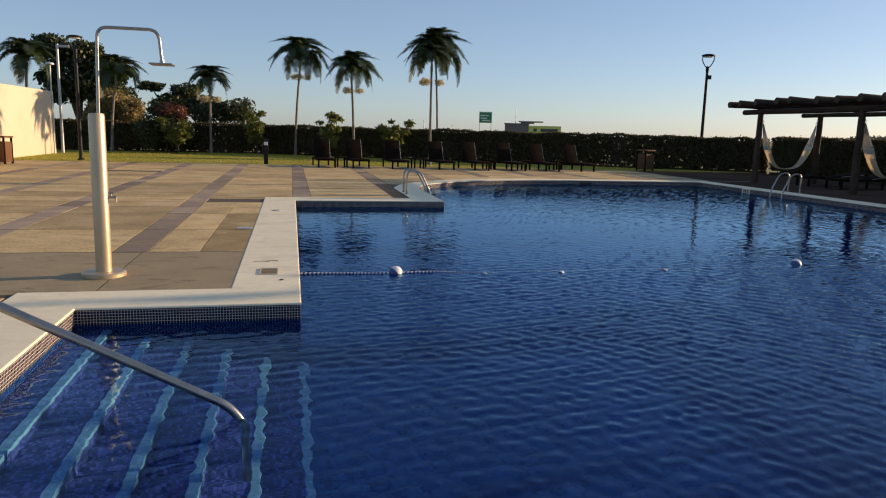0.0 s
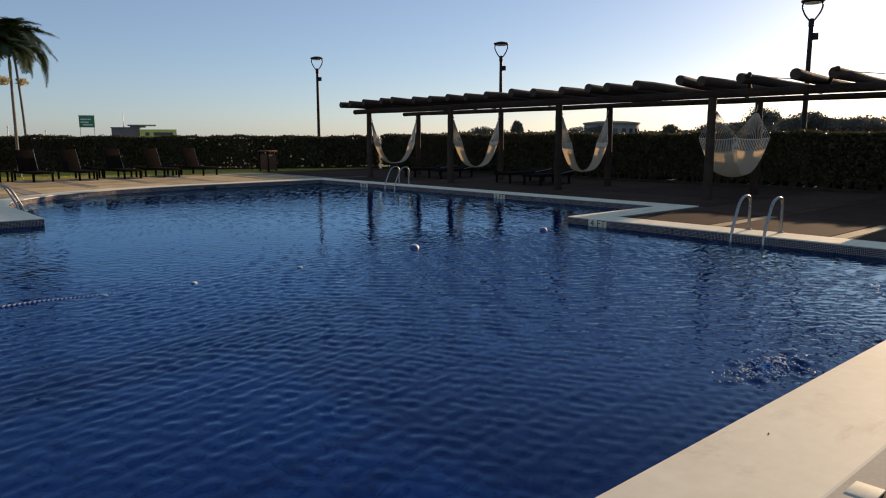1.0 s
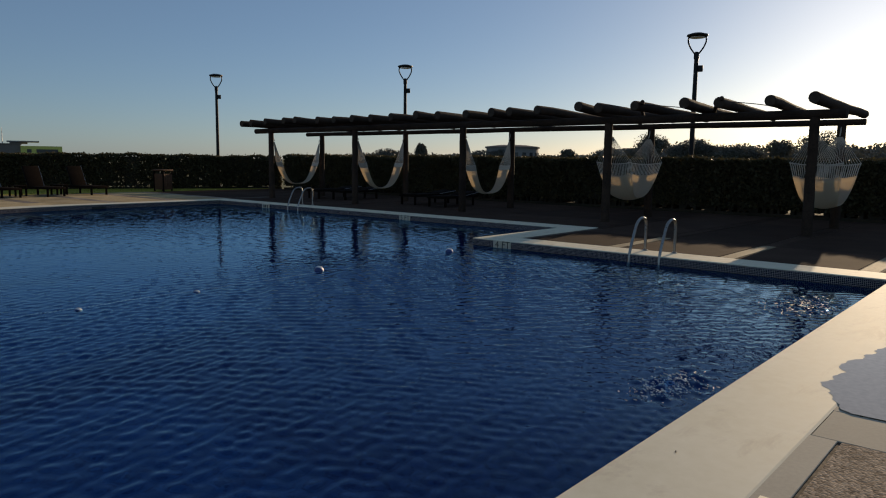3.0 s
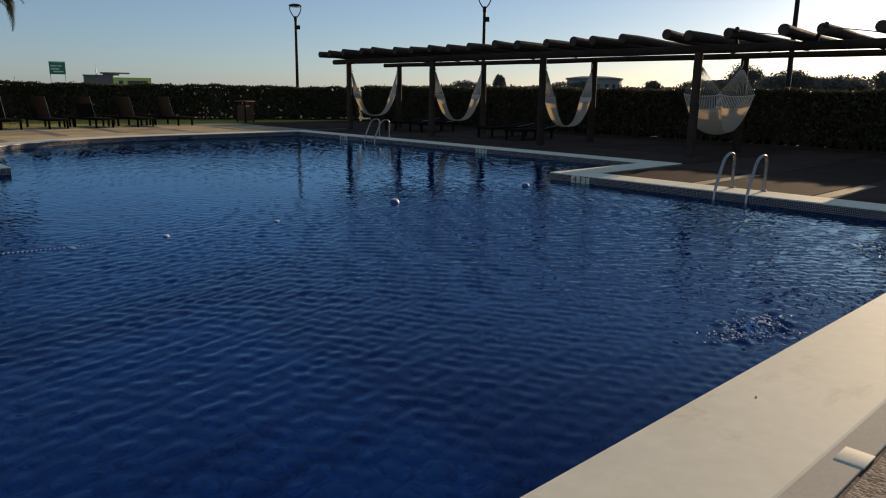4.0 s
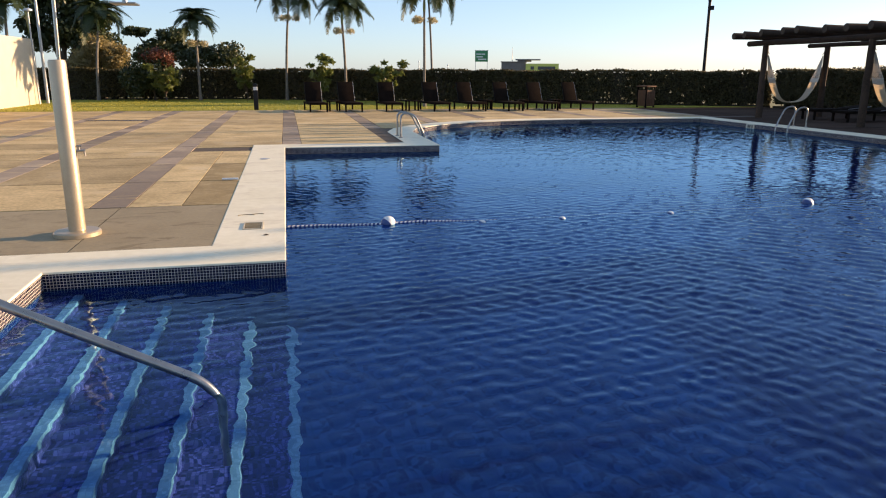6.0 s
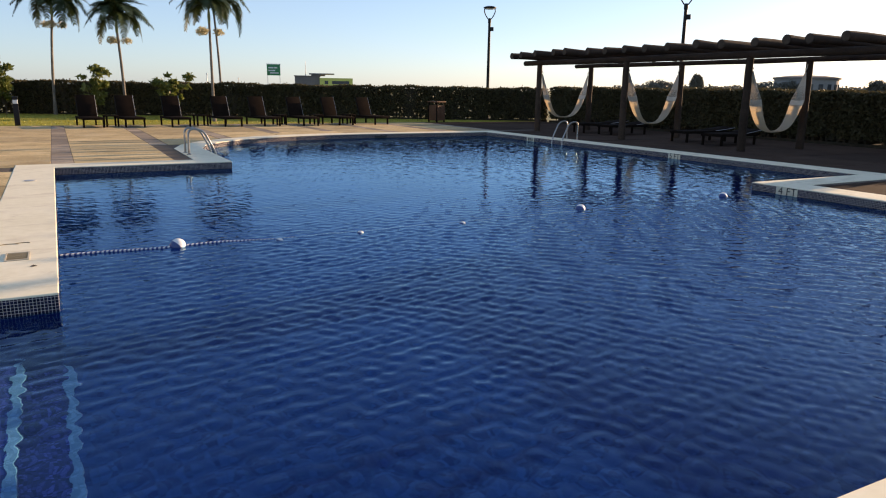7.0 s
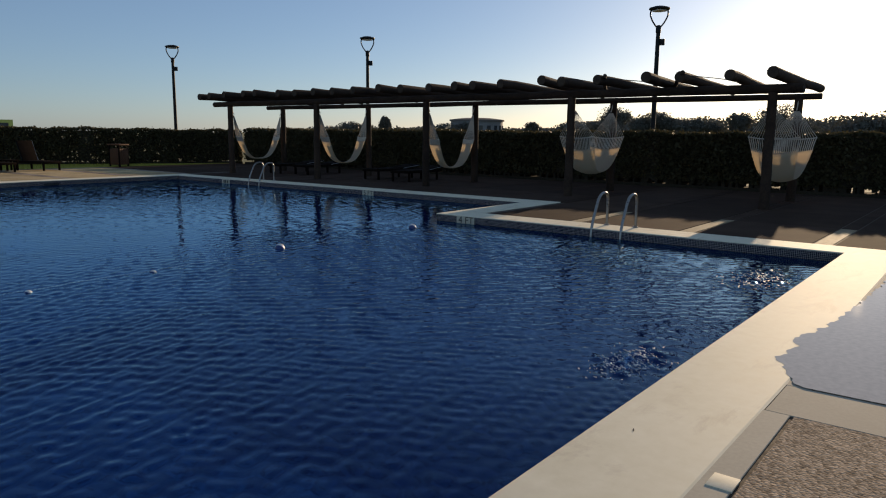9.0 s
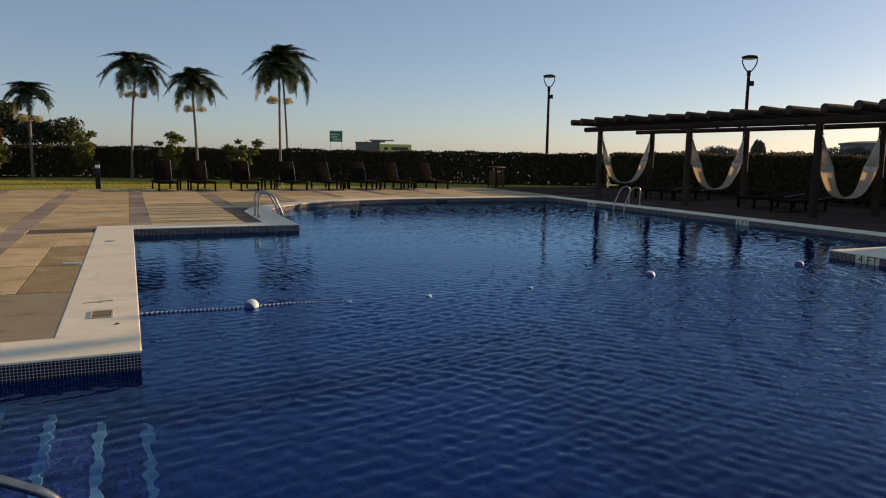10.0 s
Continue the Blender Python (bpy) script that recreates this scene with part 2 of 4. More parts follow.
def wet_material():
    """Concrete under a thin film of water with a ragged edge."""
    n = Nodes("wet_concrete")
    col = n.ramp(n.noise(20, 5), [(0.3, (0.50, 0.47, 0.42)), (0.7, (0.62, 0.58, 0.52))])
    n.set(Base_Color=col, Roughness=n.ramp(n.noise(1.4, 3), [(0.35, (0.006,) * 3), (0.7, (0.012,) * 3)]), IOR=1.13)
    n.bump(n.noise(45, 3), 0.001, 0.001)
    return n.mat


def water_material():
    """Clear blue-tinted water: refraction under a Fresnel gloss."""
    n = Nodes("pool_water")
    a = n.noise(9.0, 3, 0.5, n.mapped((1.0, 0.55, 1.0), 25), 0.6)
    b = n.noise(26.0, 2, 0.5, n.mapped((0.7, 1.0, 1.0), -15), 0.4)
    c = n.noise(52.0, 2, 0.5, None, 0.3)
    relief = n.node("ShaderNodeBump", Height=n.math("ADD", n.math("ADD", a, n.math("MULTIPLY", b, 0.35)), n.math("MULTIPLY", c, 0.16)), Strength=0.028, Distance=0.03).outputs[0]
    through_it = n.node("ShaderNodeBsdfRefraction", Color=(0.24, 0.62, 1.0, 1), Roughness=0.0, IOR=1.22, Normal=relief)
    gloss = n.node("ShaderNodeBsdfGlossy", Color=(0.49, 0.77, 0.98, 1), Roughness=0.012, Normal=relief)
    fresnel = n.node("ShaderNodeFresnel", IOR=1.28, Normal=relief)
    both = n.node("ShaderNodeMixShader", Fac=fresnel.outputs[0])
    n.t.links.new(through_it.outputs[0], both.inputs[1])
    n.t.links.new(gloss.outputs[0], both.inputs[2])
    n.t.links.new(both.outputs[0], n.out.inputs["Surface"])
    n.t.nodes.remove(n.bsdf)
    return n.mat


def rope_material():
    n = Nodes("blue_white_rope")
    w = n.node("ShaderNodeTexWave", Vector=n.mapped((1, 1, 1), 40), Scale=9.0, Distortion=0.5)
    n.set(Base_Color=n.ramp(w.outputs["Color"], [(0.45, (0.03, 0.06, 0.2)), (0.55, (0.7, 0.7, 0.7))]), Roughness=0.7)
    return n.mat


M_PEBBLE, M_WET, M_WATER, M_FLOATLINE = pebble_material(), wet_material(), water_material(), rope_material()


# ---- shapes: each gives (verts, faces) ----
def g_box(x0, x1, y0, y1, z0, z1, bevel=0.0):
    v = [(x, y, z) for z in (z0, z1) for y in (y0, y1) for x in (x0, x1)]
    f = [(0, 2, 3, 1), (4, 5, 7, 6), (0, 1, 5, 4), (2, 6, 7, 3), (0, 4, 6, 2), (1, 3, 7, 5)]
    if bevel <= 0:
        return v, f
    bm = bmesh.new()
    vs = [bm.verts.new(p) for p in v]
    for q in f:
        bm.faces.new([vs[i] for i in q])
    bmesh.ops.bevel(bm, geom=bm.edges[:], offset=bevel, segments=2, affect="EDGES", profile=0.6)
    bm.verts.index_update()
    out = [tuple(p.co) for p in bm.verts], [tuple(p.index for p in q.verts) for q in bm.faces]
    bm.free()
    return out


def g_tube(pts, r, n=8, caps=True):
    pts = [Vector(p) for p in pts]
    rs = r if isinstance(r, (list, tuple)) else [r] * len(pts)
    v, f = [], []
    up = Vector((0.31, 0.17, 0.93))
    for k, p in enumerate(pts):
        d = (pts[min(k + 1, len(pts) - 1)] - pts[max(k - 1, 0)]).normalized()
        a = d.cross(up)
        a = (a if a.length > 0.05 else d.cross(Vector((1, 0, 0)))).normalized()
        b = d.cross(a)
        up = -b
        for j in range(n):
            t = 2 * math.pi * j / n
            v.append(tuple(p + (a * math.cos(t) + b * math.sin(t)) * rs[k]))
    for k in range(len(pts) - 1):
        for j in range(n):
            i, m = k * n + j, k * n + (j + 1) % n
            f.append((i, m, m + n, i + n))
    if caps:
        f.append(tuple(range(n - 1, -1, -1)))
        f.append(tuple(range((len(pts) - 1) * n, len(pts) * n)))
    return v, f


def g_lathe(profile, n=16, at=(0, 0, 0)):
    """A profile of (radius, height) turned about the z axis."""
    v, f = [], []
    for r, z in profile:
        for j in range(n):
            t = 2 * math.pi * j / n
            v.append((at[0] + r * math.cos(t), at[1] + r * math.sin(t), at[2] + z))
    for k in range(len(profile) - 1):
        for j in range(n):
            i, m = k * n + j, k * n + (j + 1) % n
            f.append((i, m, m + n, i + n))
    f.append(tuple(range(n - 1, -1, -1)))
    f.append(tuple(range((len(profile) - 1) * n, len(profile) * n)))
    return v, f


def g_join(*gs):
    v, f = [], []
    for gv, gf in gs:
        k = len(v)
        v += gv
        f += [tuple(i + k for i in q) for q in gf]
    return v, f


def g_move(g, m):
    return [tuple(m @ Vector(p)) for p in g[0]], g[1]


def rounded(pts, r, n=5):
    """A polyline with its inner corners rounded."""
    pts = [Vector(p) for p in pts]
    out = [pts[0]]
    for a, b, c in zip(pts, pts[1:], pts[2:]):
        u, w = (a - b), (c - b)
        k = min(r, u.length * 0.48, w.length * 0.48)
        p, q = b + u.normalized() * k, b + w.normalized() * k
        for j in range(n + 1):
            t = j / n
            out.append(p * (1 - t) ** 2 + b * 2 * t * (1 - t) + q * t * t)
    return out + [pts[-1]]


def make_mesh(name, g, material, sharp=35):
    me = bpy.data.meshes.new(name)
    me.from_pydata(*[list(x) for x in (g[0], [], g[1])])
    me.materials.append(material)
    if sharp:
        me.polygons.foreach_set("use_smooth", [True] * len(me.polygons))
        me.set_sharp_from_angle(angle=radians(sharp))
    me.update()
    return me


def part(name, g, material, parent=None, label="", sharp=35, at=None):
    ob = new(name, g if isinstance(g, bpy.types.Mesh) else make_mesh(name, g, material, sharp))
    ob.parent = parent
    if at is not None:
        ob.matrix_basis = at
    return tagged(ob, label)


def thing(name, m, label, category, group="", kind=""):
    """An Empty at the base of a thing made of parts."""
    ob = new(name)
    ob.empty_display_size = 0.1
    ob.matrix_basis = m
    return tagged(ob, label, category, group, kind)


def leaf_cloud(blobs, count, size, rng, fill=0.45, droop=0.0, long=1.6):
    """Leaf quads through ellipsoids (x, y, z, rx, ry, rz), thickest at their skin."""
    vol = np.array([b[3] * b[4] * b[5] for b in blobs]) ** 0.7
    which = rng.choice(len(blobs), count, p=vol / vol.sum())
    b = np.array(blobs)[which]
    d = rng.normal(size=(count, 3))
    d /= np.linalg.norm(d, axis=1)[:, None]
    r = 1 - fill * rng.random(count) ** 1.5 + rng.normal(0, 0.07, count)
    c = b[:, :3] + d * b[:, 3:] * r[:, None]
    return leaf_quads(c, size, rng, droop, long)


def leaf_quads(c, size, rng, droop=0.0, long=1.6):
    count = len(c)
    a = rng.normal(size=(count, 3))
    a[:, 2] -= droop
    a /= np.linalg.norm(a, axis=1)[:, None]
    w = np.cross(a, rng.normal(size=(count, 3)))
    w /= np.linalg.norm(w, axis=1)[:, None] + 1e-9
    s = size * (0.6 + 0.8 * rng.random(count))[:, None]
    v = np.stack([c - a * s * long / 2, c + w * s / 2, c + a * s * long / 2, c - w * s / 2], 1).reshape(-1, 3)
    return v, np.arange(count * 4).reshape(-1, 4)


def quad_mesh(name, v, q, material):
    """A mesh of loose quads, from arrays."""
    me = bpy.data.meshes.new(name)
    me.vertices.add(len(v))
    me.vertices.foreach_set("co", np.asarray(v, np.float32).ravel())
    me.loops.add(q.size)
    me.loops.foreach_set("vertex_index", np.asarray(q, np.int32).ravel())
    me.polygons.add(len(q))
    me.polygons.foreach_set("loop_start", np.arange(0, q.size, q.shape[1], dtype=np.int32))
    me.materials.append(material)
    me.update(calc_edges=True)
    return me


# ---- the ground, the pool and the deck ----
WATER, FLOOR = -0.15, -1.5
ARC = [(9.5, 23.5), (8.2, 23.36), (7.0, 23.08), (5.9, 22.6), (4.95, 21.95), (4.2, 21.15), (3.65, 20.25), (3.38, 19.3)]
POOL = [(-1.9, 1.60), (11.3, 1.565), (11.3, 8.85), (14.6, 8.85), (14.6, 23.5)] + ARC + [(3.35, 15.62), (0.0, 15.62), (0.0, 6.15), (-1.9, 6.12)]


def grown(poly, d):
    """A polygon (counter-clockwise) pushed outwards by d, with mitred corners."""
    out = []
    for k, p in enumerate(poly):
        a, b, c = Vector(poly[k - 1]), Vector(p), Vector(poly[(k + 1) % len(poly)])
        u, w = (b - a).normalized(), (c - b).normalized()
        n1, n2 = Vector((u.y, -u.x)), Vector((w.y, -w.x))
        m = n1 + n2
        out.append(tuple(b + m * (d * 2 / m.length_squared)))
    return out


def g_sweep(poly, profile):
    """A closed profile of (offset, height) carried round a polygon."""
    v, f, n = [], [], len(poly)
    for d, z in profile:
        v += [(*p, z) for p in grown(poly, d)]
    for k in range(len(profile)):
        for j in range(n):
            a, b = k * n + j, k * n + (j + 1) % n
            c, d = ((k + 1) % len(profile)) * n + j, ((k + 1) % len(profile)) * n + (j + 1) % n
            f.append((a, b, d, c))
    return v, f


def sheet(name, outer, hole, z, material, label, category):
    """A flat sheet with a hole for the pool."""
    bm = bmesh.new()
    for loop in (outer, hole):
        vs = [bm.verts.new((*p, z)) for p in loop]
        for a, b in zip(vs, vs[1:] + vs[:1]):
            bm.edges.new((a, b))
    bmesh.ops.triangle_fill(bm, use_beauty=True, use_dissolve=False, edges=bm.edges[:])
    for q in bm.faces:
        if q.normal.z < 0:
            q.normal_flip()
    me = bpy.data.meshes.new(name)
    bm.to_mesh(me)
    bm.free()
    me.materials.append(material)
    return tagged(new(name, me), label, category, kind="structure")


HOLE = grown(POOL, 0.3)
ground = sheet("ground", [(-1500, -1500), (1500, -1500), (1500, 1500), (-1500, 1500)], HOLE, -0.06, M_GROUND, "dry open ground reaching to the horizon", "ground")
DECK = (-15.0, 22.3, -9.0, 31.0)
deck = sheet("floor", [(DECK[0], DECK[2]), (DECK[1], DECK[2]), (DECK[1], DECK[3]), (DECK[0], DECK[3])], HOLE, -0.014, M_BED, "tan stamped concrete pool deck with slate bands", "floor")
coping = tagged(part("coping", g_sweep(POOL, [(0.0, -0.018), (0.0, -0.007), (0.003, -0.002), (0.009, 0.0), (0.66, 0.0), (0.675, -0.006), (0.675, -0.05)]), M_COPING, sharp=12), "cream painted pool coping with worn edges", "coping", kind="structure")
tagged(part("wall_waterline", g_sweep(POOL, [(0.006, WATER - 0.03), (0.006, -0.016), (0.25, -0.016), (0.25, WATER - 0.03)]), M_WALLTILE, sharp=0), "navy mosaic waterline tiles with pale grout", "pool wall", kind="structure")
tagged(part("wall_pool", g_sweep(POOL, [(0.008, FLOOR - 0.1), (0.008, WATER - 0.03), (0.25, WATER - 0.03), (0.25, FLOOR - 0.1)]), M_POOLTILE, sharp=0), "blue mosaic pool wall under water", "pool wall", kind="structure")
pf = [(*p, FLOOR) for p in grown(POOL, 0.1)]
tagged(part("floor_pool", (pf, [tuple(range(len(pf)))]), M_POOLTILE, sharp=0), "blue mosaic pool floor under water", "pool floor", kind="structure")


def inside_pool(x, y, grow):
    poly = np.array(grown(POOL, grow))
    hit = np.zeros(x.shape, bool)
    for (x0, y0), (x1, y1) in zip(poly, np.roll(poly, -1, 0)):
        if y0 != y1:
            hit ^= ((y0 > y) != (y1 > y)) & (x < (x1 - x0) * (y - y0) / (y1 - y0) + x0)
    return hit


def build_water():
    rng = np.random.default_rng(4)
    def spaced(a, b, first, more):
        out = [a]
        while out[-1] < b:
            out.append(out[-1] + first + more * (out[-1] - a))
        return np.array(out)

    xs, ys = spaced(-2.0, 14.8, 0.022, 0.0007), spaced(1.4, 23.8, 0.021, 0.0010)
    gx, gy = np.meshgrid(xs, ys)
    fine = np.maximum(0.022 + 0.0007 * (gx + 2.0), 0.021 + 0.0010 * (gy - 1.4))
    z = np.zeros_like(gx)
    for k in range(60):
        lam = 0.08 * (1.0 / 0.08) ** (k / 59)
        ang = rng.normal(0.95, 0.85) if k % 4 else rng.normal(2.3, 0.7)
        slope = (0.034 if lam < 0.2 else 0.0085 if lam < 0.42 else 0.0028) * (1.0 if k % 4 else 0.7) * (1.0 if lam > 0.2 else 0.8 + 0.9 * np.clip((11.5 - gy) / 4, 0, 1)) * np.clip(lam / fine / 2.2 - 0.6, 0, 1) * (1 + 1.0 * np.clip((gy - 8) / 4, 0, 1) * np.clip((gx - 4) / 4, 0, 1) if 0.16 < lam < 0.45 else 1.0)
        warp = 0.6 * np.sin(gx * rng.uniform(0.8, 3.0) + gy * rng.uniform(-1.5, 1.5) + rng.uniform(0, 6)) + 0.6 * np.sin(gy * rng.uniform(0.8, 3.0) + rng.uniform(0, 6))
        env = 0.55 + 1.0 * np.sin(gx * rng.uniform(0.2, 0.8) + rng.uniform(0, 6)) * np.sin(gy * rng.uniform(0.2, 0.8) + rng.uniform(0, 6))
        z += slope * lam / 6.283 * env * np.sin((gx * math.cos(ang) + gy * math.sin(ang)) * 6.283 / lam + warp * 2 + rng.uniform(0, 6))
    # the rope and the steps keep the water beyond them calmer
    z *= (0.42 + 0.58 * np.clip((gx + 0.1) / 2.4, 0, 1)) * (0.5 + 0.5 * np.clip((gy - 2.0) / 3.0, 0, 1))
    z *= 1 - (0.62 - 0.3 * np.clip((5 - gx) / 3, 0, 1)) * np.clip((gy - 7.6) / 2.4, 0, 1)
    # the two inlets that stir the surface near the edge
    for cx, cy, r in ((5.26, 2.05, 0.34), (9.33, 2.2, 0.5)):
        near = np.exp(-(((gx - cx) / (r * 1.3)) ** 2 + ((gy - cy) / (r * 0.6)) ** 2))
        for k in range(14):
            ang, lam = rng.uniform(0, 6.28), rng.uniform(0.11, 0.24)
            z += near * 0.17 * lam / 6.283 * np.sin((gx * math.cos(ang) + gy * math.sin(ang)) * 6.283 / lam + rng.uniform(0, 6))
    idx = np.arange(gx.size).reshape(gx.shape)
    mid = inside_pool((gx[:-1, :-1] + gx[1:, 1:]) / 2, (gy[:-1, :-1] + gy[1:, 1:]) / 2, 0.07)
    q = np.stack([idx[:-1, :-1], idx[:-1, 1:], idx[1:, 1:], idx[1:, :-1]], -1)[mid]
    used, inv = np.unique(q, return_inverse=True)
    v = np.stack([gx.ravel(), gy.ravel(), z.ravel() + WATER], -1)[used]
    me = quad_mesh("water", v, inv.reshape(-1, 4), M_WATER)
    me.polygons.foreach_set("use_smooth", [True] * len(me.polygons))
    ob = tagged(new("water", me), "deep blue rippled swimming pool water", "water", kind="structure")
    ob.visible_shadow = False


build_water()


def foam():
    """White bits in place of sun glints where two inlets break the surface."""
    rng = np.random.default_rng(12)
    bits = []
    for cx, cy, r, n in ((5.2, 2.06, 0.34, 330), (9.3, 2.15, 0.6, 300)):
        for _ in range(n):
            x, y, s = cx + rng.normal(0, r * 0.6), cy + rng.normal(0, r * 0.28), rng.uniform(0.0014, 0.0058)
            bits.append(g_move(g_lathe([(s * 0.5, -s * 0.5), (s, 0), (s * 0.6, s * 0.6), (s * 0.1, s * 0.8)], 7), pose(x, y, WATER + 0.006, 0, 0, rng.uniform(0, 90)) @ Matrix.Diagonal((rng.uniform(1, 5.5), rng.uniform(0.6, 1.6), 1, 1))))
    tagged(part("foam", g_join(*bits), M_WHITE, sharp=60), "white bits set on the water as glints above an inlet", "foam", kind="stuff")


foam()

# the steps into the pool
steps = thing("pool_steps", pose(0, 0, 0), "blue mosaic pool steps with pale nosing stripes under water", "steps", kind="structure")
for k in range(6):
    x1, z1 = -1.62 + 0.333 * k, -0.30 - 0.17 * k
    x0 = -1.9 if k == 0 else x1 - 0.333
    step = part("step", g_box(x0, x1, 1.6, 6.13, FLOOR - 0.05, z1), M_STEPTILE, steps, sharp=0)
    part("nosing", g_box(x1 - 0.058, x1 + 0.004, 1.61, 6.125, z1 - 0.05, z1 + 0.004), M_STRIPE, step, "pale blue nosing tiles", sharp=0)

# the lawn behind the deck
LAWN = [(-15, 31.02), (22.3, 31.02), (22.3, 31.2), (-1.5, 43.8), (-15, 43.8)]
lawn = part("lawn", ([(*p, -0.06) for p in LAWN] + [(*p, 0.0) for p in LAWN], [(5, 6, 7, 8, 9), (0, 1, 6, 5), (1, 2, 7, 6), (2, 3, 8, 7), (3, 4, 9, 8), (4, 0, 5, 9)]), M_LAWN, sharp=0)
tagged(lawn, "sunlit yellow-green mown lawn beside the deck", "lawn", kind="structure")


def blades(name, n, x0, x1, y0, y1, rng, keep, size=0.09):
    x, y = rng.uniform(x0, x1, n), rng.uniform(y0, y1, n)
    ok = keep(x, y)
    c = np.stack([x[ok], y[ok], np.full(ok.sum(), size * 0.3)], -1)
    v, q = leaf_quads(c, size * 0.35, rng, 1.6, 3.0)
    return tagged(new(name, quad_mesh(name, v, q, M_GRASSBLADE)), "short sunlit grass blades of the lawn", "grass", kind="stuff")


blades("grass", 12000, -14.5, 20, 31.1, 43, np.random.default_rng(8), lambda x, y: y < np.minimum(43, 31.0 + (22.0 - x) * 0.53), 0.06)


# ---- plants ----
def hedge(name, a, b, depth, height, n, seed, label, gap=0.12, holes=0.0):
    """A clipped hedge between two points of the plan: a solid core, stems and a skin of leaves."""
    rng = np.random.default_rng(seed)
    a, b = np.array(a, float), np.array(b, float)
    ln = np.linalg.norm(b - a)
    d = (b - a) / ln
    nrm = np.array([-d[1], d[0]])
    root = thing(name, pose(a[0], a[1], 0, 0, 0, math.degrees(math.atan2(d[1], d[0]))), label, "hedge")
    # stacked dark boxes keep the hedge opaque; missing ones leave gaps
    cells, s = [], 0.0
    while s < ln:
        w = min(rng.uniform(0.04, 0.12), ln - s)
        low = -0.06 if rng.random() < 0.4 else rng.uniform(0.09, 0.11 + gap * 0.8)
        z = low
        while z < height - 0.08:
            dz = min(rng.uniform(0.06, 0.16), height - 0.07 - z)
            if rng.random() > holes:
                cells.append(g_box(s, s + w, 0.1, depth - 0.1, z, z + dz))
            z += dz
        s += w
    part("core", g_join(*cells), M_CORE, root, "dark solid filling inside", sharp=0)
    # a low dark box closes the foot below the gaps
    part("foot_bed", g_box(0, ln, 0.04, depth - 0.04, -0.06, 0.055, 0.02), M_CORE, root, "low dark box under the stems", sharp=0)
    stems = []
    for s in np.arange(0.2, ln, 0.42):
        s += rng.uniform(-0.15, 0.15)
        y = depth * rng.uniform(0.3, 0.7)
        stems.append(g_tube([(s, y, -0.05), (s + rng.uniform(-0.1, 0.1), y, 0.3), (s + rng.uniform(-0.2, 0.2), y, 0.6)], [0.022, 0.018, 0.012], 5))
    part("stems", g_join(*stems), M_BROWNBARK, root, "thin woody stems", sharp=60)["kind"] = "stuff"
    u, side = rng.uniform(0, ln, n), rng.random(n)
    lump = 0.045 * np.sin(u * 2.1 + seed) + 0.035 * np.sin(u * 5.3) + 0.03 * np.sin(u * 0.7)
    z = gap + (height - gap) * rng.random(n) ** 0.85
    y = np.where(side < 0.52, 0.03 + rng.normal(0, 0.05, n) + lump, depth - 0.03 + rng.normal(0, 0.05, n))
    top = side > 0.72
    y = np.where(top, rng.uniform(0, depth, n), y)
    z = np.where(top, height + rng.normal(0, 0.03, n) + lump * 0.6, z)
    stray = rng.random(n) < 0.015
    z = np.where(stray & top, z + rng.uniform(0, 0.12, n), z)
    v, q = leaf_quads(np.stack([u, y, z], -1), 0.068, rng)
    part("foliage", quad_mesh("foliage", v, q, M_HEDGE), None, root)
    return root


hedge("hedge", (-1.8, 43.2), (22.9, 30.9), 1.0, 1.62, 54000, 3, "tall clipped dark green hedge behind the lawn and loungers", 0.06, 0.10)
hedge("hedge", (-15, 43.2), (-1.8, 43.2), 1.0, 1.62, 21000, 5, "tall clipped dark green hedge behind the lawn", 0.12, 0.10)
hedge("hedge", (22.75, 30.6), (22.75, -9.0), 1.1, 1.66, 115000, 7, "tall clipped hedge in shade behind the pergola", 0.19)


def frond_mesh(seed, length=2.1):
    """An arching feather leaf: a midrib and two rows of hanging leaflets."""
    rng = np.random.default_rng(seed)
    n = 30
    t = np.linspace(0, 1, n)
    rise = rng.uniform(0.85, 1.1)
    pts = np.stack([length * (t * 0.92 - 0.27 * t**2.5), 0.05 * np.sin(t * 3 + seed), length * (0.74 * rise * t - 1.14 * t**2.2)], -1)
    rib = g_tube([tuple(p) for p in pts[::3]], [0.022 * (1 - 0.8 * k / 10) for k in range(len(pts[::3]))], 5)
    v, f = list(rib[0]), list(rib[1])
    for k in range(3, n):
        tt = t[k]
        ll = 0.46 * math.sin(math.pi * min(0.12 + tt * 0.86, 1)) + 0.10
        d = pts[min(k + 1, n - 1)] - pts[k - 1]
        d /= np.linalg.norm(d)
        for s in (-1, 1):
            for twin in (0, 0.35, 0.7):
                p = pts[k] + d * twin * 0.06
                sway = rng.normal(0, 0.1)
                way = np.array([0.55 * d[0] + sway, s * 0.85, 0.55 * d[2] + 0.28 - 0.25 * tt + rng.normal(0, 0.1)])
                way /= np.linalg.norm(way)
                tip = p + way * ll + np.array([0, 0, -0.48 * ll])
                mid = p + way * ll * 0.55 + np.array([0, 0, -0.03])
                w = d * 0.028
                i = len(v)
                v += [tuple(p - w), tuple(p + w), tuple(mid + w), tuple(mid - w), tuple(tip)]
                f += [(i, i + 1, i + 2, i + 3), (i + 3, i + 2, i + 4)]
    return make_mesh("frond", (v, f), M_FROND, 0)


FRONDS = [frond_mesh(s) for s in (1, 2, 3, 4)]


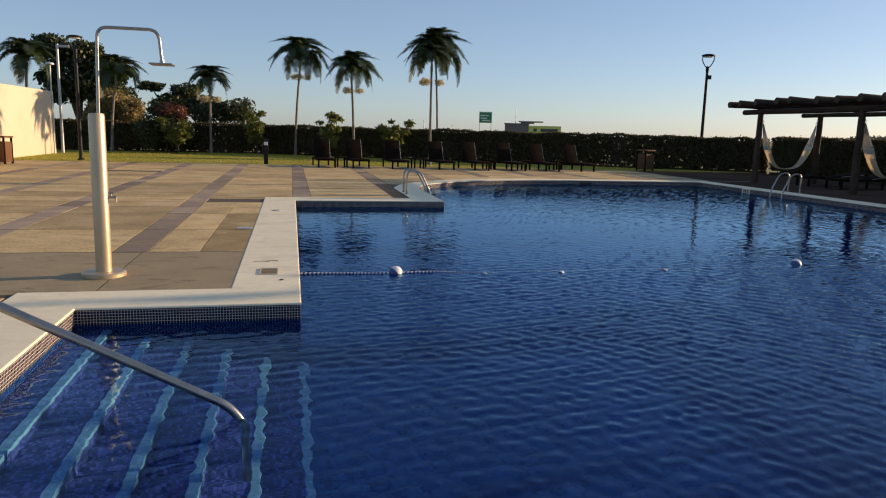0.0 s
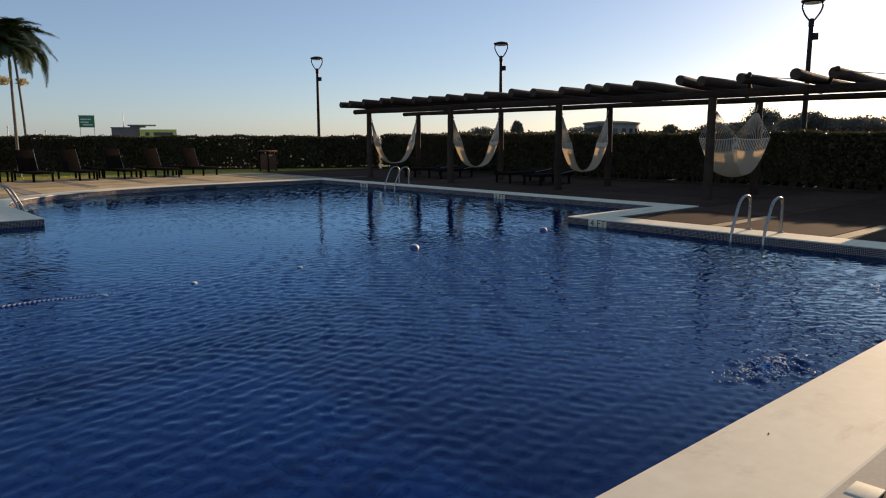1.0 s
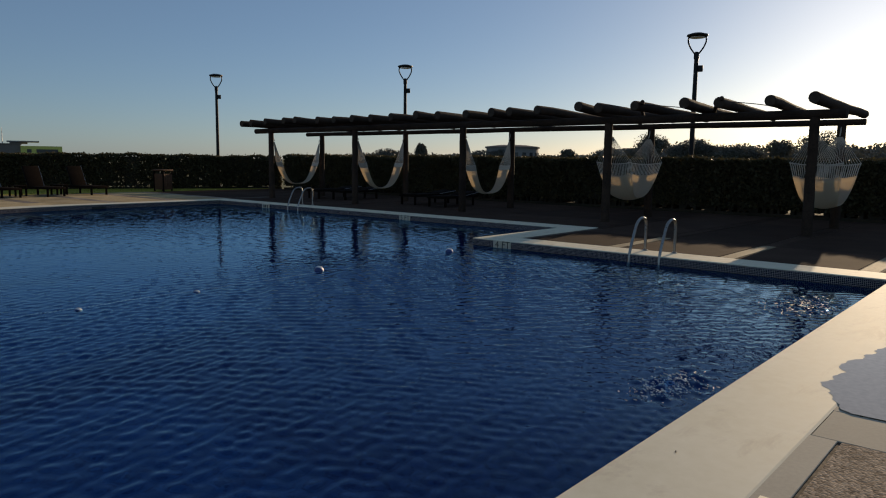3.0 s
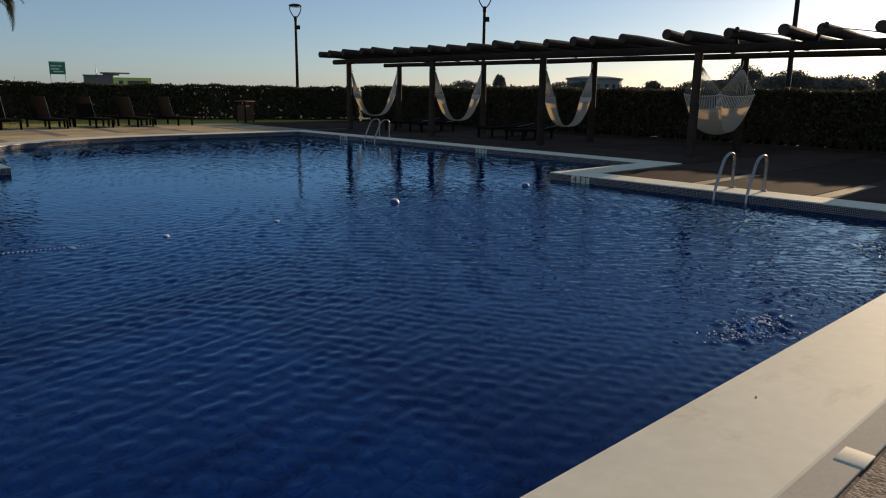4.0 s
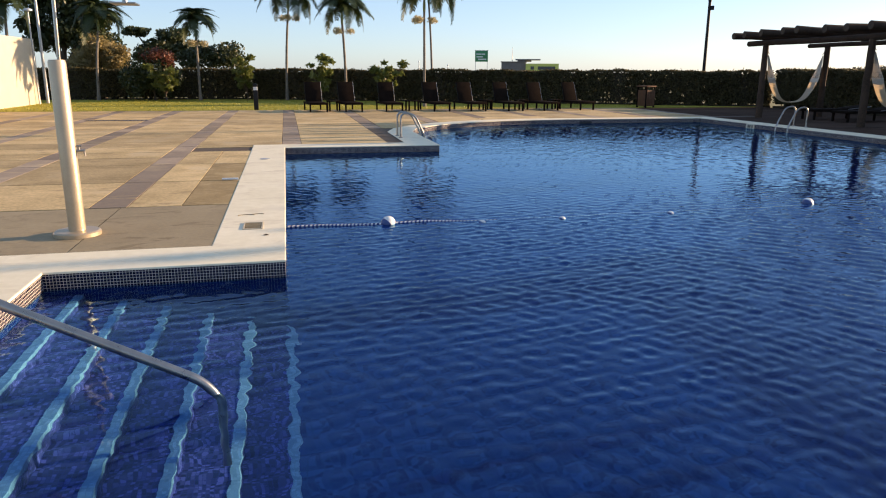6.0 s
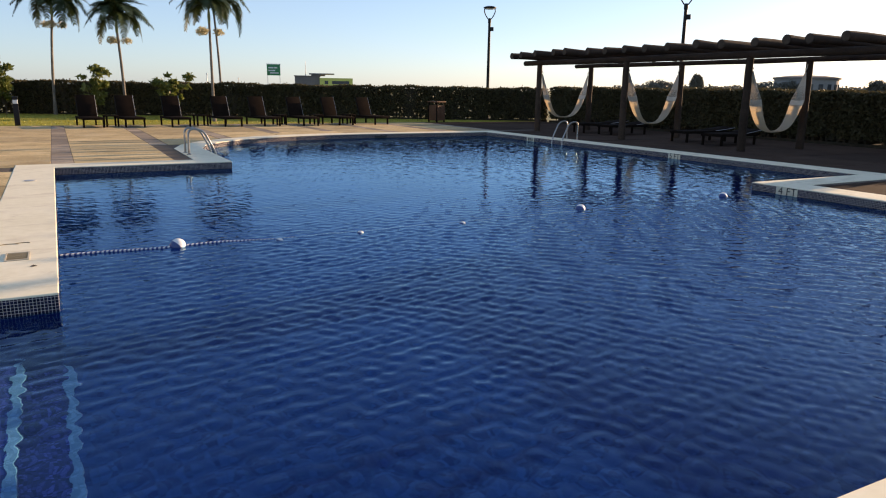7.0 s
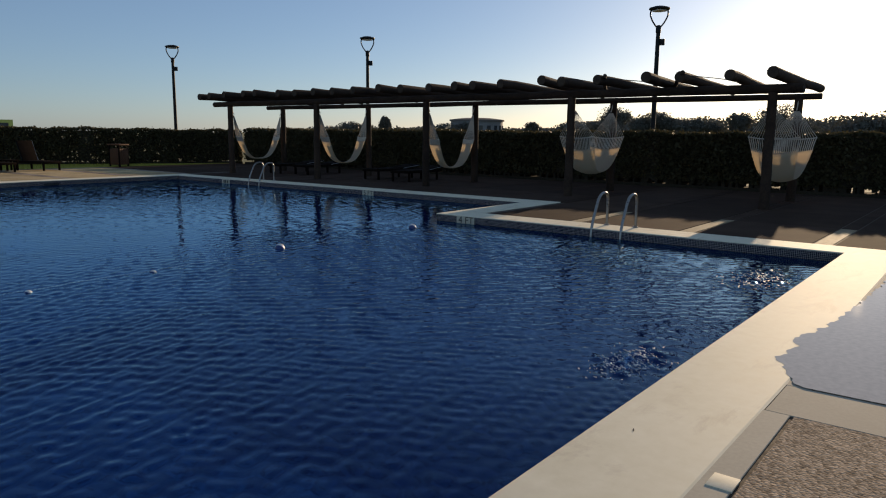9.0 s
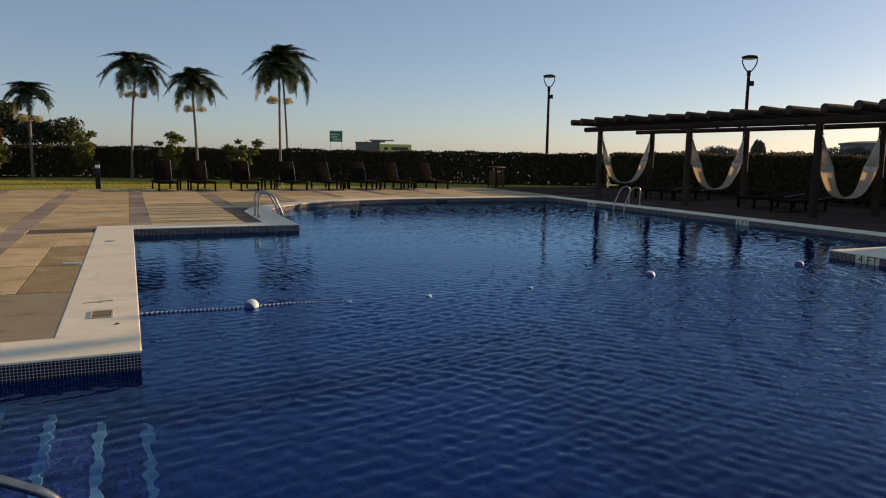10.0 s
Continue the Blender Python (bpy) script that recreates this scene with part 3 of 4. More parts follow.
def palm(x, y, crown, scale, seed, label, lean=(0.0, 0.0), fruit=True, trunk_r=0.085):
    """A feather palm: ringed trunk, green shaft, fronds and pale flower sprays."""
    rng = np.random.default_rng(seed)
    root = thing("palm_tree", pose(x, y, 0), label, "palm tree", "palms on the lawn")
    top = crown - 0.1
    trunk_r *= 0.88
    pts, rs = [], []
    for k in range(13):
        t = k / 12
        pts.append((lean[0] * t * t, lean[1] * t * t, -0.05 + (top + 0.05) * t))
        rs.append(trunk_r * (1.45 - 0.45 * min(t * 6, 1)) * (1 - 0.25 * t) * (1.05 if k % 2 else 0.97))
    part("trunk", g_tube(pts, rs, 9), M_BARK, root, sharp=70)
    hx, hy = lean
    part("crownshaft", g_tube([(hx, hy, top - 0.15), (hx, hy, top + 0.15), (hx, hy, top + 0.5)], [trunk_r * 0.9, trunk_r * 1.0, trunk_r * 0.45], 9), M_CROWNSHAFT, root, "smooth green crownshaft", sharp=60)
    n = 17
    for k in range(n):
        az = k * 137.5 + rng.uniform(-14, 14)
        lift = -12 + 84 * (k / (n - 1)) ** 0.85 + rng.uniform(-7, 7)
        m = pose(hx, hy, top + 0.42) @ pose(0, 0, 0, 0, 0, az) @ pose(0, 0, 0, rng.uniform(-12, 12), -lift, 0) @ Matrix.Scale(scale * rng.uniform(0.9, 1.12), 4)
        part("frond", FRONDS[k % 4], None, root, at=m)
    if fruit:
        for k in range(3):
            az = radians(k * 120 + rng.uniform(-25, 25))
            c = np.array([hx + 0.42 * math.cos(az), hy + 0.42 * math.sin(az), top - 0.5])
            v, q = leaf_cloud([(*c, 0.26, 0.26, 0.17)], 240, 0.055, rng, 0.9, 0.3)
            part("flower_spray", quad_mesh("flower_spray", v, q, M_FRUIT), None, root, "pale cream flower spray")["kind"] = "stuff"
    return root


palm(0.15, 41.6, 5.0, 1.1, 11, "tall slim palm with a dark green arching crown on the lawn", (0.28, 0.0))
palm(3.2, 38.6, 4.2, 0.92, 12, "slim palm with drooping fronds and pale flowers behind the loungers", (-0.12, 0.1))
palm(6.35, 33.2, 4.45, 0.7, 13, "slim pale-trunked palm with cream flower sprays beside the loungers", (0.0, 0.0), trunk_r=0.075)
palm(8.2, 40.6, 5.5, 1.18, 14, "tall dark-trunked palm standing beyond the hedge", (-0.18, 0.1), fruit=False, trunk_r=0.075)
palm(-4.5, 41.8, 3.6, 0.78, 15, "small palm on the lawn in front of the hedge", (0.0, 0.1))
palm(-9.8, 42.4, 3.85, 0.9, 16, "leaning palm in front of the trees", (0.35, 0.0), fruit=False)
palm(-15.8, 48.0, 4.8, 1.08, 17, "dark shaded palm behind the cream wall", (0.1, 0.0), fruit=False, trunk_r=0.12)


def tree(name, x, y, blobs, n, leaf, material, seed, label, category="tree", trunk=0.16, limbs=True, bark=None, clumps=7, long=1.6, fill=0.7):
    """A trunk with limbs to each clump of leaves."""
    rng = np.random.default_rng(seed)
    root = thing(name, pose(x, y, 0), label, category)
    low = min(b[2] for b in blobs)
    fork = max(low * 0.55, 0.15)
    part("trunk", g_tube([(0, 0, -0.08), (0.03, 0, fork * 0.5), (0.0, 0.02, fork)], [trunk * 1.25, trunk, trunk * 0.85], 8), bark or M_BROWNBARK, root, sharp=60)
    for b in blobs if limbs else ():
        e = Vector(b[:3])
        part("limb", g_tube([(0, 0.01, fork * 0.93), tuple(e * 0.5 + Vector((0, 0, fork * 0.55))), tuple(e)], [trunk * 0.6, trunk * 0.4, trunk * 0.12], 6), bark or M_BROWNBARK, root, sharp=60)
    # every clump breaks up into smaller ones, so that the outline is uneven
    small = []
    for b in blobs:
        for _ in range(clumps):
            d = rng.normal(size=3)
            d /= np.linalg.norm(d)
            k = rng.uniform(0.35, 0.6)
            small.append((*(np.array(b[:3]) + d * np.array(b[3:]) * 0.75), *(np.array(b[3:]) * k)))
    v, q = leaf_cloud(small + list(blobs), n, leaf, rng, fill, 0.0, long)
    part("crown", quad_mesh("crown", v, q, material), None, root)
    return root


tree("tree", -14.2, 53, [(-1.4, 0, 6.4, 1.2, 1.3, 0.9), (0.4, 0, 6.0, 1.3, 1.3, 0.8), (2.0, 0, 4.9, 1.3, 1.3, 0.9), (-0.4, 0, 4.2, 1.8, 1.6, 1.3), (2.4, 0, 2.9, 1.6, 1.6, 1.3)], 17000, 0.17, M_TREE, 21, "large dark broadleaf tree behind the hedge", trunk=0.3, clumps=11)
tree("tree", -8.6, 56, [(-1.5, 0, 4.25, 0.9, 0.9, 0.3), (0.9, 0, 4.05, 1.0, 1.0, 0.5), (2.1, 0, 3.1, 1.1, 1.0, 0.6), (0.2, 0, 2.9, 1.8, 1.3, 0.8)], 8000, 0.15, M_TREE, 22, "dark spreading tree behind the hedge", trunk=0.22, clumps=10)
tree("tree", -10.2, 45.6, [(0.0, 0, 2.7, 1.0, 0.9, 0.8), (-0.9, 0, 2.1, 0.9, 0.9, 0.9), (0.8, 0, 2.2, 0.8, 0.8, 0.9)], 8000, 0.09, M_OLIVE, 23, "dry olive-coloured tree behind the hedge", trunk=0.12, clumps=10, long=2.4, fill=0.9)
bush = tree("flowering_bush", -6.9, 42.0, [(0.0, 0, 1.6, 1.1, 0.9, 1.05), (-0.7, 0, 1.1, 0.9, 0.8, 0.9), (0.7, 0, 1.1, 0.8, 0.8, 0.9)], 7500, 0.09, M_TREE, 24, "rounded bush with dull red blooms on top", "bush", 0.06, clumps=10)
rngb = np.random.default_rng(25)
v, q = leaf_cloud([(0.3, -0.2, 2.35, 0.9, 0.8, 0.4), (0.9, -0.3, 2.0, 0.4, 0.5, 0.35)], 1100, 0.08, rngb, 0.8)
part("bloom_spray", quad_mesh("bloom_spray", v, q, M_BLOOM), None, bush, "dull red blooms")
def shrub(x, y, stems, height, seed, label):
    """Loose upright stems, each with sprays of long leaves."""
    r = random.Random(seed)
    blobs = []
    for _ in range(stems):
        a, h, lean = r.uniform(0, 6.28), height * r.uniform(0.6, 1.0), r.uniform(0.15, 0.8)
        for q in (0.5, 0.75, 1.0):
            w = r.uniform(0.14, 0.28)
            blobs.append((math.cos(a) * lean * q, math.sin(a) * lean * q, h * q, w, w, w * r.uniform(0.5, 0.8)))
    return tree("shrub", x, y, blobs, 420 + 110 * stems, 0.10, M_SHRUB, seed, label, "shrub", 0.028, True, None, 2, 2.6, 0.9)


shrub(-6.1, 40.6, 8, 2.1, 26, "bright green upright shrub on the lawn")
shrub(-2.0, 41.8, 10, 2.35, 27, "olive green shrub on the lawn")
shrub(1.75, 36.2, 8, 2.25, 28, "leafy young shrub behind the sun loungers")
shrub(5.05, 36.2, 7, 2.2, 29, "leafy young shrub behind the sun loungers")
tree("tree", -3.6, 47.5, [(0.0, 0, 2.4, 1.3, 1.0, 0.9), (-1.4, 0, 2.3, 1.2, 1.0, 0.8)], 4500, 0.12, M_TREE, 30, "low dark tree just beyond the hedge", trunk=0.1)


# ---- the pergola and its hammocks ----
BAY0, BAY, XF, XB = 4.05, 4.88, 17.0, 19.56
LOGS = []
for s in range(3):
    rl = random.Random(s + 40)
    LOGS.append(make_mesh("rafter", g_tube([(-2.05 + 4.1 * k / 6, rl.uniform(-0.02, 0.02), rl.uniform(-0.012, 0.012)) for k in range(7)], [0.124 - 0.004 * k + rl.uniform(-0.005, 0.005) for k in range(7)], 12), M_LOG, 45))


def build_pergola():
    root = thing("pergola", pose(XF, BAY0, 0), "long dark-stained log pergola over the hammocks", "pergola")
    rp = random.Random(5)
    for x, y0, y1, zc, rb in ((0.0, -0.62, 20.5, 2.62, 0.10), (XB - XF, -0.5, 20.5, 2.575, 0.078)):
        pts = [(x + rp.uniform(-0.012, 0.012), y0 + (y1 - y0) * k / 14, zc + rp.uniform(-0.006, 0.006)) for k in range(15)]
        part("beam", g_tube(pts, [rb + rp.uniform(-0.004, 0.004) for _ in pts], 12), M_LOG, root, sharp=45)
    for k in range(5):
        for x in (0.0, XB - XF):
            pts = [(x + rp.uniform(-0.01, 0.01), BAY * k + rp.uniform(-0.01, 0.01), -0.05 + 2.61 * j / 6) for j in range(7)]
            part("post", g_tube(pts, [0.118 - 0.003 * j for j in range(7)], 12), M_LOG, root, sharp=45)
    for k in range(23):
        tilt = rp.uniform(-0.9, 0.7)
        turn = rp.uniform(-4.5, 4.5) if k else -2.0
        m = pose((XB - XF) / 2 - 0.1 + rp.uniform(-0.12, 0.12), -0.12 + 0.933 * k + (rp.uniform(-0.07, 0.07) if k else -0.1), 2.845 + rp.uniform(0, 0.015), 0, 1.6 + tilt, turn)
        log = part("rafter", LOGS[k % 3], None, root, at=m)
        part("log_end", g_tube([(-2.056, 0, 0), (-2.045, 0, 0)], 0.108, 12), M_LOGEND, log, "weathered sawn end", sharp=30)
    # thin poles and slack wires tied over the nearest rafters
    for k in (2, 4):
        y = 0.933 * k
        part("cross_pole", g_tube([(-0.85, y - 0.16, 2.985), (0.1, y + 0.3, 2.89), (0.95, y + 0.66, 2.79)], [0.05, 0.048, 0.044], 8), M_LOG, root, "thin pole tied across", sharp=60)
        part("wire", g_tube([(-0.6, y - 0.05, 2.95), (0.5, y - 0.5, 2.93), (1.9, y - 1.0, 2.88)], 0.011, 5), M_INK, root, "slack black wire", sharp=60)


build_pergola()


def hammock(k, sag, label, seed, spread, u0, bend):
    """Cream cotton: cords fan out from each post to a fringe and a slung cloth."""
    rng = np.random.default_rng(seed)
    y = BAY0 + BAY * k
    root = thing("hammock", pose((XF + XB) / 2, y, 0), label, "hammock", "hammocks in the pergola")
    half, top = (XB - XF) / 2 - 0.13, 2.28

    def line(u, s):
        """A point of the cloth: u along from -1 to 1, s across from -1 to 1."""
        a = abs(u)
        w = spread * (0.58 + 0.42 * min(a / u0, 1.0) ** 1.5)
        if a > u0:
            w *= max(1 - (a - u0) / (1 - u0), 0.0) ** 0.9
        z = top - sag * (1 - a**bend) + 0.20 * w * s * s * (0.4 + 0.6 * (1 - a)) * (1 if a < u0 else 0.7)
        return (half * u, w * s * 0.80, z)

    nu, ns = 26, 16
    uc = u0 - (0.11 if spread > 0.5 else 0.04)
    v = [line(-uc + 2 * uc * i / nu, -1 + 2 * j / ns) for i in range(nu + 1) for j in range(ns + 1)]
    f = [(i * (ns + 1) + j, i * (ns + 1) + j + 1, (i + 1) * (ns + 1) + j + 1, (i + 1) * (ns + 1) + j) for i in range(nu) for j in range(ns)]
    cloth = part("cloth", (v, f), M_COTTON, root, sharp=180)
    mod = cloth.modifiers.new("thick", "SOLIDIFY")
    mod.thickness = 0.012
    for side in (-1, 1):
        cords = []
        for j in range(19):
            s = -1 + 2 * j / 18
            cords.append(g_tube([line(side * (u0 + (0.985 - u0) * q / 6), s) for q in range(7)], 0.006, 4))
        part("cord_fan", g_join(*cords), M_ROPE, root, "cream cords fanning from the post", sharp=60)["kind"] = "stuff"
        fringe = []
        for j in range(23):
            s = -0.97 + 1.94 * j / 22
            fringe.append(g_tube([line(side * u0, s), line(side * (u0 + uc) / 2, s + rng.uniform(-0.012, 0.012)), line(side * (uc - 0.01), s)], 0.012, 5))
        part("fringe", g_join(*fringe), M_ROPE, root, "knotted cotton fringe", sharp=60)["kind"] = "stuff"
        part("spreader", g_tube([line(side * u0, -1 + 2 * j / 8) for j in range(9)], 0.014, 6), M_ROPE, root, "thick edge cord", sharp=60)
        part("hook_rope", g_tube([(side * half * 0.96, 0, top - 0.04), (side * (half + 0.02), 0, top + 0.06), (side * (half + 0.05), 0, top + 0.2)], 0.014, 6), M_ROPE, root, "hanging rope", sharp=60)


hammock(0, 1.74, "wide cream cotton hammock with fringe slung between pergola posts", 1, 0.68, 0.80, 2.5)
hammock(1, 1.76, "wide cream cotton hammock with fringe slung between pergola posts", 2, 0.64, 0.80, 2.6)
hammock(2, 1.78, "cream cotton hammock hanging in a deep curve", 3, 0.27, 0.80, 3.1)
hammock(3, 1.78, "cream cotton hammock hanging in a deep curve", 4, 0.27, 0.80, 3.0)
hammock(4, 1.76, "cream cotton hammock hanging in a deep curve", 5, 0.25, 0.80, 3.2)


# ---- pool fittings ----
def ladder(m, label):
    """Two bent steel rails from the deck over the edge into the water, with treads."""
    root = thing("pool_ladder", m, label, "pool ladder", "pool ladders")
    for y in (-0.27, 0.27):
        pts = rounded([(0.50, y, -0.01), (0.50, y, 0.60), (0.16, y, 0.57), (-0.12, y, 0.0), (-0.12, y, -0.95)], 0.2, 6)
        rail = part("rail", g_tube(pts, 0.025, 10), M_STEEL, root, sharp=60)
        part("flange", g_lathe([(0.05, 0.0), (0.05, 0.012), (0.03, 0.024)], 14, (0.50, y, 0.0)), M_STEEL, rail, "round floor flange")
    for z in (-0.38, -0.64, -0.9):
        part("tread", g_box(-0.16, -0.08, -0.25, 0.25, z - 0.012, z + 0.012, 0.006), M_STEEL, root)


ladder(pose(11.42, 5.16, 0), "polished steel pool ladder rails on the coping")
ladder(pose(14.72, 19.1, 0), "polished steel pool ladder rails on the coping")
ladder(pose(3.27, 17.75, 0, 0, 0, 180), "polished steel pool ladder on the corner coping")

handrail = thing("handrail", pose(-0.36, 3.9, 0), "brushed steel handrail running down into the pool steps", "handrail")
rail_pts = rounded([(-2.15, 0, 0.0), (-2.15, 0, 1.03), (-0.09, 0, -0.075), (0.0, 0, -0.2), (0.0, 0, -0.92)], 0.1, 6)
part("rail", g_tube(rail_pts, 0.026, 12), M_STEEL, handrail, sharp=60)
part("flange", g_lathe([(0.06, 0.0), (0.06, 0.012), (0.035, 0.028)], 16, (-2.15, 0, 0.0)), M_STEEL, handrail, "round floor flange")

shower = thing("pool_shower", pose(-2.0, 7.55, -0.004), "steel pool shower with a thick pillar and square head", "shower")
part("base_plate", g_lathe([(0.215, 0.0), (0.215, 0.035), (0.2, 0.048), (0.085, 0.05)], 28), M_SATIN, shower, "round cream base plate")
part("pillar", g_lathe([(0.078, 0.04), (0.078, 1.64), (0.07, 1.665), (0.02, 1.668)], 24), M_SATIN, shower)
part("pipe", g_tube(rounded([(0.02, 0, 1.64), (0.045, 0, 2.51), (0.62, 0, 2.51), (0.645, 0, 2.19)], 0.1, 6), 0.0165, 10), M_STEEL, shower, sharp=60)
part("shower_head", g_join(g_box(0.535, 0.755, -0.11, 0.11, 2.165, 2.182, 0.005), g_lathe([(0.026, 2.18), (0.022, 2.215)], 12, (0.645, 0, 0))), M_STEEL, shower, "flat square shower head")
tap = part("tap", g_join(g_tube([(0.07, 0, 0.82), (0.155, 0, 0.82)], 0.014, 10), g_tube([(0.145, 0, 0.83), (0.15, 0, 0.77)], 0.011, 8)), M_STEEL, shower, "small chrome foot tap")
part("tap_handle", g_join(g_tube([(0.10, 0, 0.83), (0.10, 0, 0.865)], 0.009, 8), g_tube([(0.075, 0, 0.868), (0.125, 0, 0.868)], 0.009, 8)), M_STEEL, tap, "cross handle")


def skimmer(x, y, label):
    root = thing("drain_cover", pose(x, y, 0.002), label, "drain cover")
    part("rim", g_join(g_box(-0.1, 0.1, -0.17, -0.15, 0, 0.006), g_box(-0.1, 0.1, 0.15, 0.17, 0, 0.006), g_box(-0.1, -0.085, -0.15, 0.15, 0, 0.006), g_box(0.085, 0.1, -0.15, 0.15, 0, 0.006)), M_STRIP, root, sharp=0)
    for k in range(9):
        part("slat", g_box(-0.085, 0.085, -0.142 + 0.033 * k, -0.124 + 0.033 * k, -0.001, 0.004), M_SLAB_GREY, root, "grey grille slat", sharp=0)


skimmer(-0.33, 7.62, "small grey slotted drain cover in the coping")
lid = thing("drain_cover", pose(-0.36, 13.6, 0.002), "small pale blue-grey lid in the coping", "drain cover")
part("plate", g_lathe([(0.09, 0.0), (0.09, 0.004), (0.08, 0.006)], 20), M_GREYMETAL, lid)


def float_ball(x, y, r, label, tilt=0.0, z=WATER):
    root = thing("rope_float", pose(x, y, z, tilt, -38, 20), label, "float", "floats on the dividing rope")
    half = [(r * math.sin(math.pi * k / 12), -r * 1.05 * math.cos(math.pi * k / 12)) for k in range(13)]
    part("upper_half", g_move(g_lathe([(max(a, 0.001), b) for a, b in half[6:]], 18), pose(0, 0, 0, 0, 90, 0)), M_WHITE, root, "white plastic half", sharp=60)
    part("lower_half", g_move(g_lathe([(max(a, 0.001), b) for a, b in half[:7]], 18), pose(0, 0, 0, 0, 90, 0)), M_BLUEPLASTIC, root, "blue plastic half", sharp=60)


float_ball(1.16, 8.18, 0.085, "blue and white ball float on the dividing rope", 10)
float_ball(6.95, 8.40, 0.072, "blue and white ball float on the dividing rope", -20)
float_ball(10.1, 8.46, 0.072, "blue and white ball float on the dividing rope", 35)
for x, y in ((2.26, 8.05), (3.27, 8.07), (4.74, 8.12)):
    float_ball(x, y, 0.045, "white float lying low in the water", 5, WATER - 0.022)
rope_pts = [(x, 8.16 + 0.025 * math.sin(x * 5) + 0.02 * x * (1 if x > 3 else 0.2), WATER + 0.006 - 0.022 * min(max(x - 1.6, 0), 1.5) + 0.02 * max(0, 0.3 - x)) for x in np.arange(0.0, 11.31, 0.1)]
tagged(part("dividing_rope", g_tube([tuple(p) for p in rope_pts], 0.013, 7), M_FLOATLINE, sharp=60), "blue and white twisted dividing rope across the pool", "rope")


def marker(x, y, words, label):
    """A cream tile on the pool wall that looks towards -x, with its depth in black."""
    root = thing("depth_marker", pose(x, y, -0.085), label, "depth marker", "depth markers")
    part("tile", g_box(-0.012, 0.02, -0.21, 0.21, -0.085, 0.075, 0.004), M_MARKER, root)
    if words:
        along = {4: (-0.115, 0.0, 0.035, 0.14)}[len(words)]
        for sign_text, off in zip(words, along):
            if sign_text == " ":
                continue
            cu = bpy.data.curves.new("depth_text", "FONT")
            cu.body, cu.size, cu.align_x, cu.align_y, cu.extrude = sign_text, 0.19, "CENTER", "CENTER", 0.001
            tmp = new("depth_text", cu)
            me = bpy.data.meshes.new_from_object(tmp)
            bpy.data.objects.remove(tmp)
            me.materials.clear()
            me.materials.append(M_INK)
            part("lettering", me, None, root, "black depth lettering", at=pose(-0.0145, -off, -0.005, 90, 0, -90))
    else:
        for k, w in ((-0.11, 0.05), (0.0, 0.06), (0.09, 0.06)):
            part("bar", g_box(-0.0145, -0.011, k - w / 2, k + w / 2, -0.05, 0.045), M_INK, root, sharp=0)


marker(11.302, 8.12, "4 FT", "cream depth tile reading 4 FT on the pool wall")
marker(14.602, 13.95, "5 FT", "cream depth tile reading 5 FT on the pool wall")
marker(14.602, 20.6, "", "small cream depth tile with unreadable black marks")

# a dark skimmer opening in the far pool wall
skim = thing("skimmer_opening", pose(10.2, 23.5, -0.1), "dark rectangular skimmer opening in the pool wall", "skimmer")
part("mouth", g_box(-0.22, 0.22, -0.006, 0.03, -0.07, 0.03, 0.004), M_INK, skim)


# ---- furniture on the deck ----
def build_lounger(recline, label, group):
    root = thing("sun_lounger", pose(0, 0, 0), label, "sun lounger", group)
    part("seat", g_box(-0.33, 0.33, -1.25, 0.05, 0.30, 0.37, 0.02), M_WICKER, root)
    part("side_rail", g_box(-0.36, -0.325, -1.28, 0.62, 0.28, 0.36, 0.012), M_WICKER, root)
    part("side_rail", g_box(0.325, 0.36, -1.28, 0.62, 0.28, 0.36, 0.012), M_WICKER, root)
    part("end_rail", g_box(-0.36, 0.36, -1.30, -1.26, 0.28, 0.36, 0.012), M_WICKER, root)
    back = part("backrest", g_box(-0.32, 0.32, -0.03, 0.03, 0.0, 0.84, 0.018), M_WICKER, root, at=pose(0, 0.06, 0.36, -recline, 0, 0))
    # the right edge gets paler metal for the sunlight that catches it
    for x in (-0.335, 0.335):
        part("back_edge", g_tube([(x, 0, -0.02), (x, 0, 0.85)], 0.009, 6), M_DARKMETAL if x < 0 else M_GREYMETAL, back, "worn metal edge, the right one paler as if sunlit", sharp=60)
    if recline < 60:
        part("stay", g_tube([(0.2, 0.22, 0.72), (0.2, 0.52, 0.32)], 0.012, 6), M_DARKMETAL, root, sharp=60)
    for x in (-0.33, 0.33):
        for y in (-1.2, 0.5):
            part("leg", g_box(x - 0.03, x + 0.03, y - 0.035, y + 0.035, 0.0, 0.30, 0.01), M_WICKER, root)
    return root


flat = build_lounger(84, "dark wicker sun lounger lying flat in the pergola's shade", "flat loungers in the pergola")
flat.matrix_basis = pose(19.1, 15.75, 0, 0, 0, -84)
for x, y, r in ((19.3, 17.1, -92), (19.35, 20.9, -88), (19.2, 22.1, -95)):
    copy_thing(flat, pose(x, y, 0, 0, 0, r))

lounger = build_lounger(22, "dark brown wicker sun lounger with raised backrest", "sun loungers in a row")
SPOTS = [(1.2, 30.4, 6), (2.55, 30.35, 8), (4.2, 30.2, 6), (6.1, 30.2, 9), (7.6, 30.2, 11), (9.2, 30.15, 11), (10.75, 30.2, 12), (12.5, 30.5, 12)]
for k, (x, y, r) in enumerate(SPOTS):
    m = pose(x, y, 0.0, 0, 0, r)
    if k:
        copy_thing(lounger, m)
    else:
        lounger.matrix_basis = m


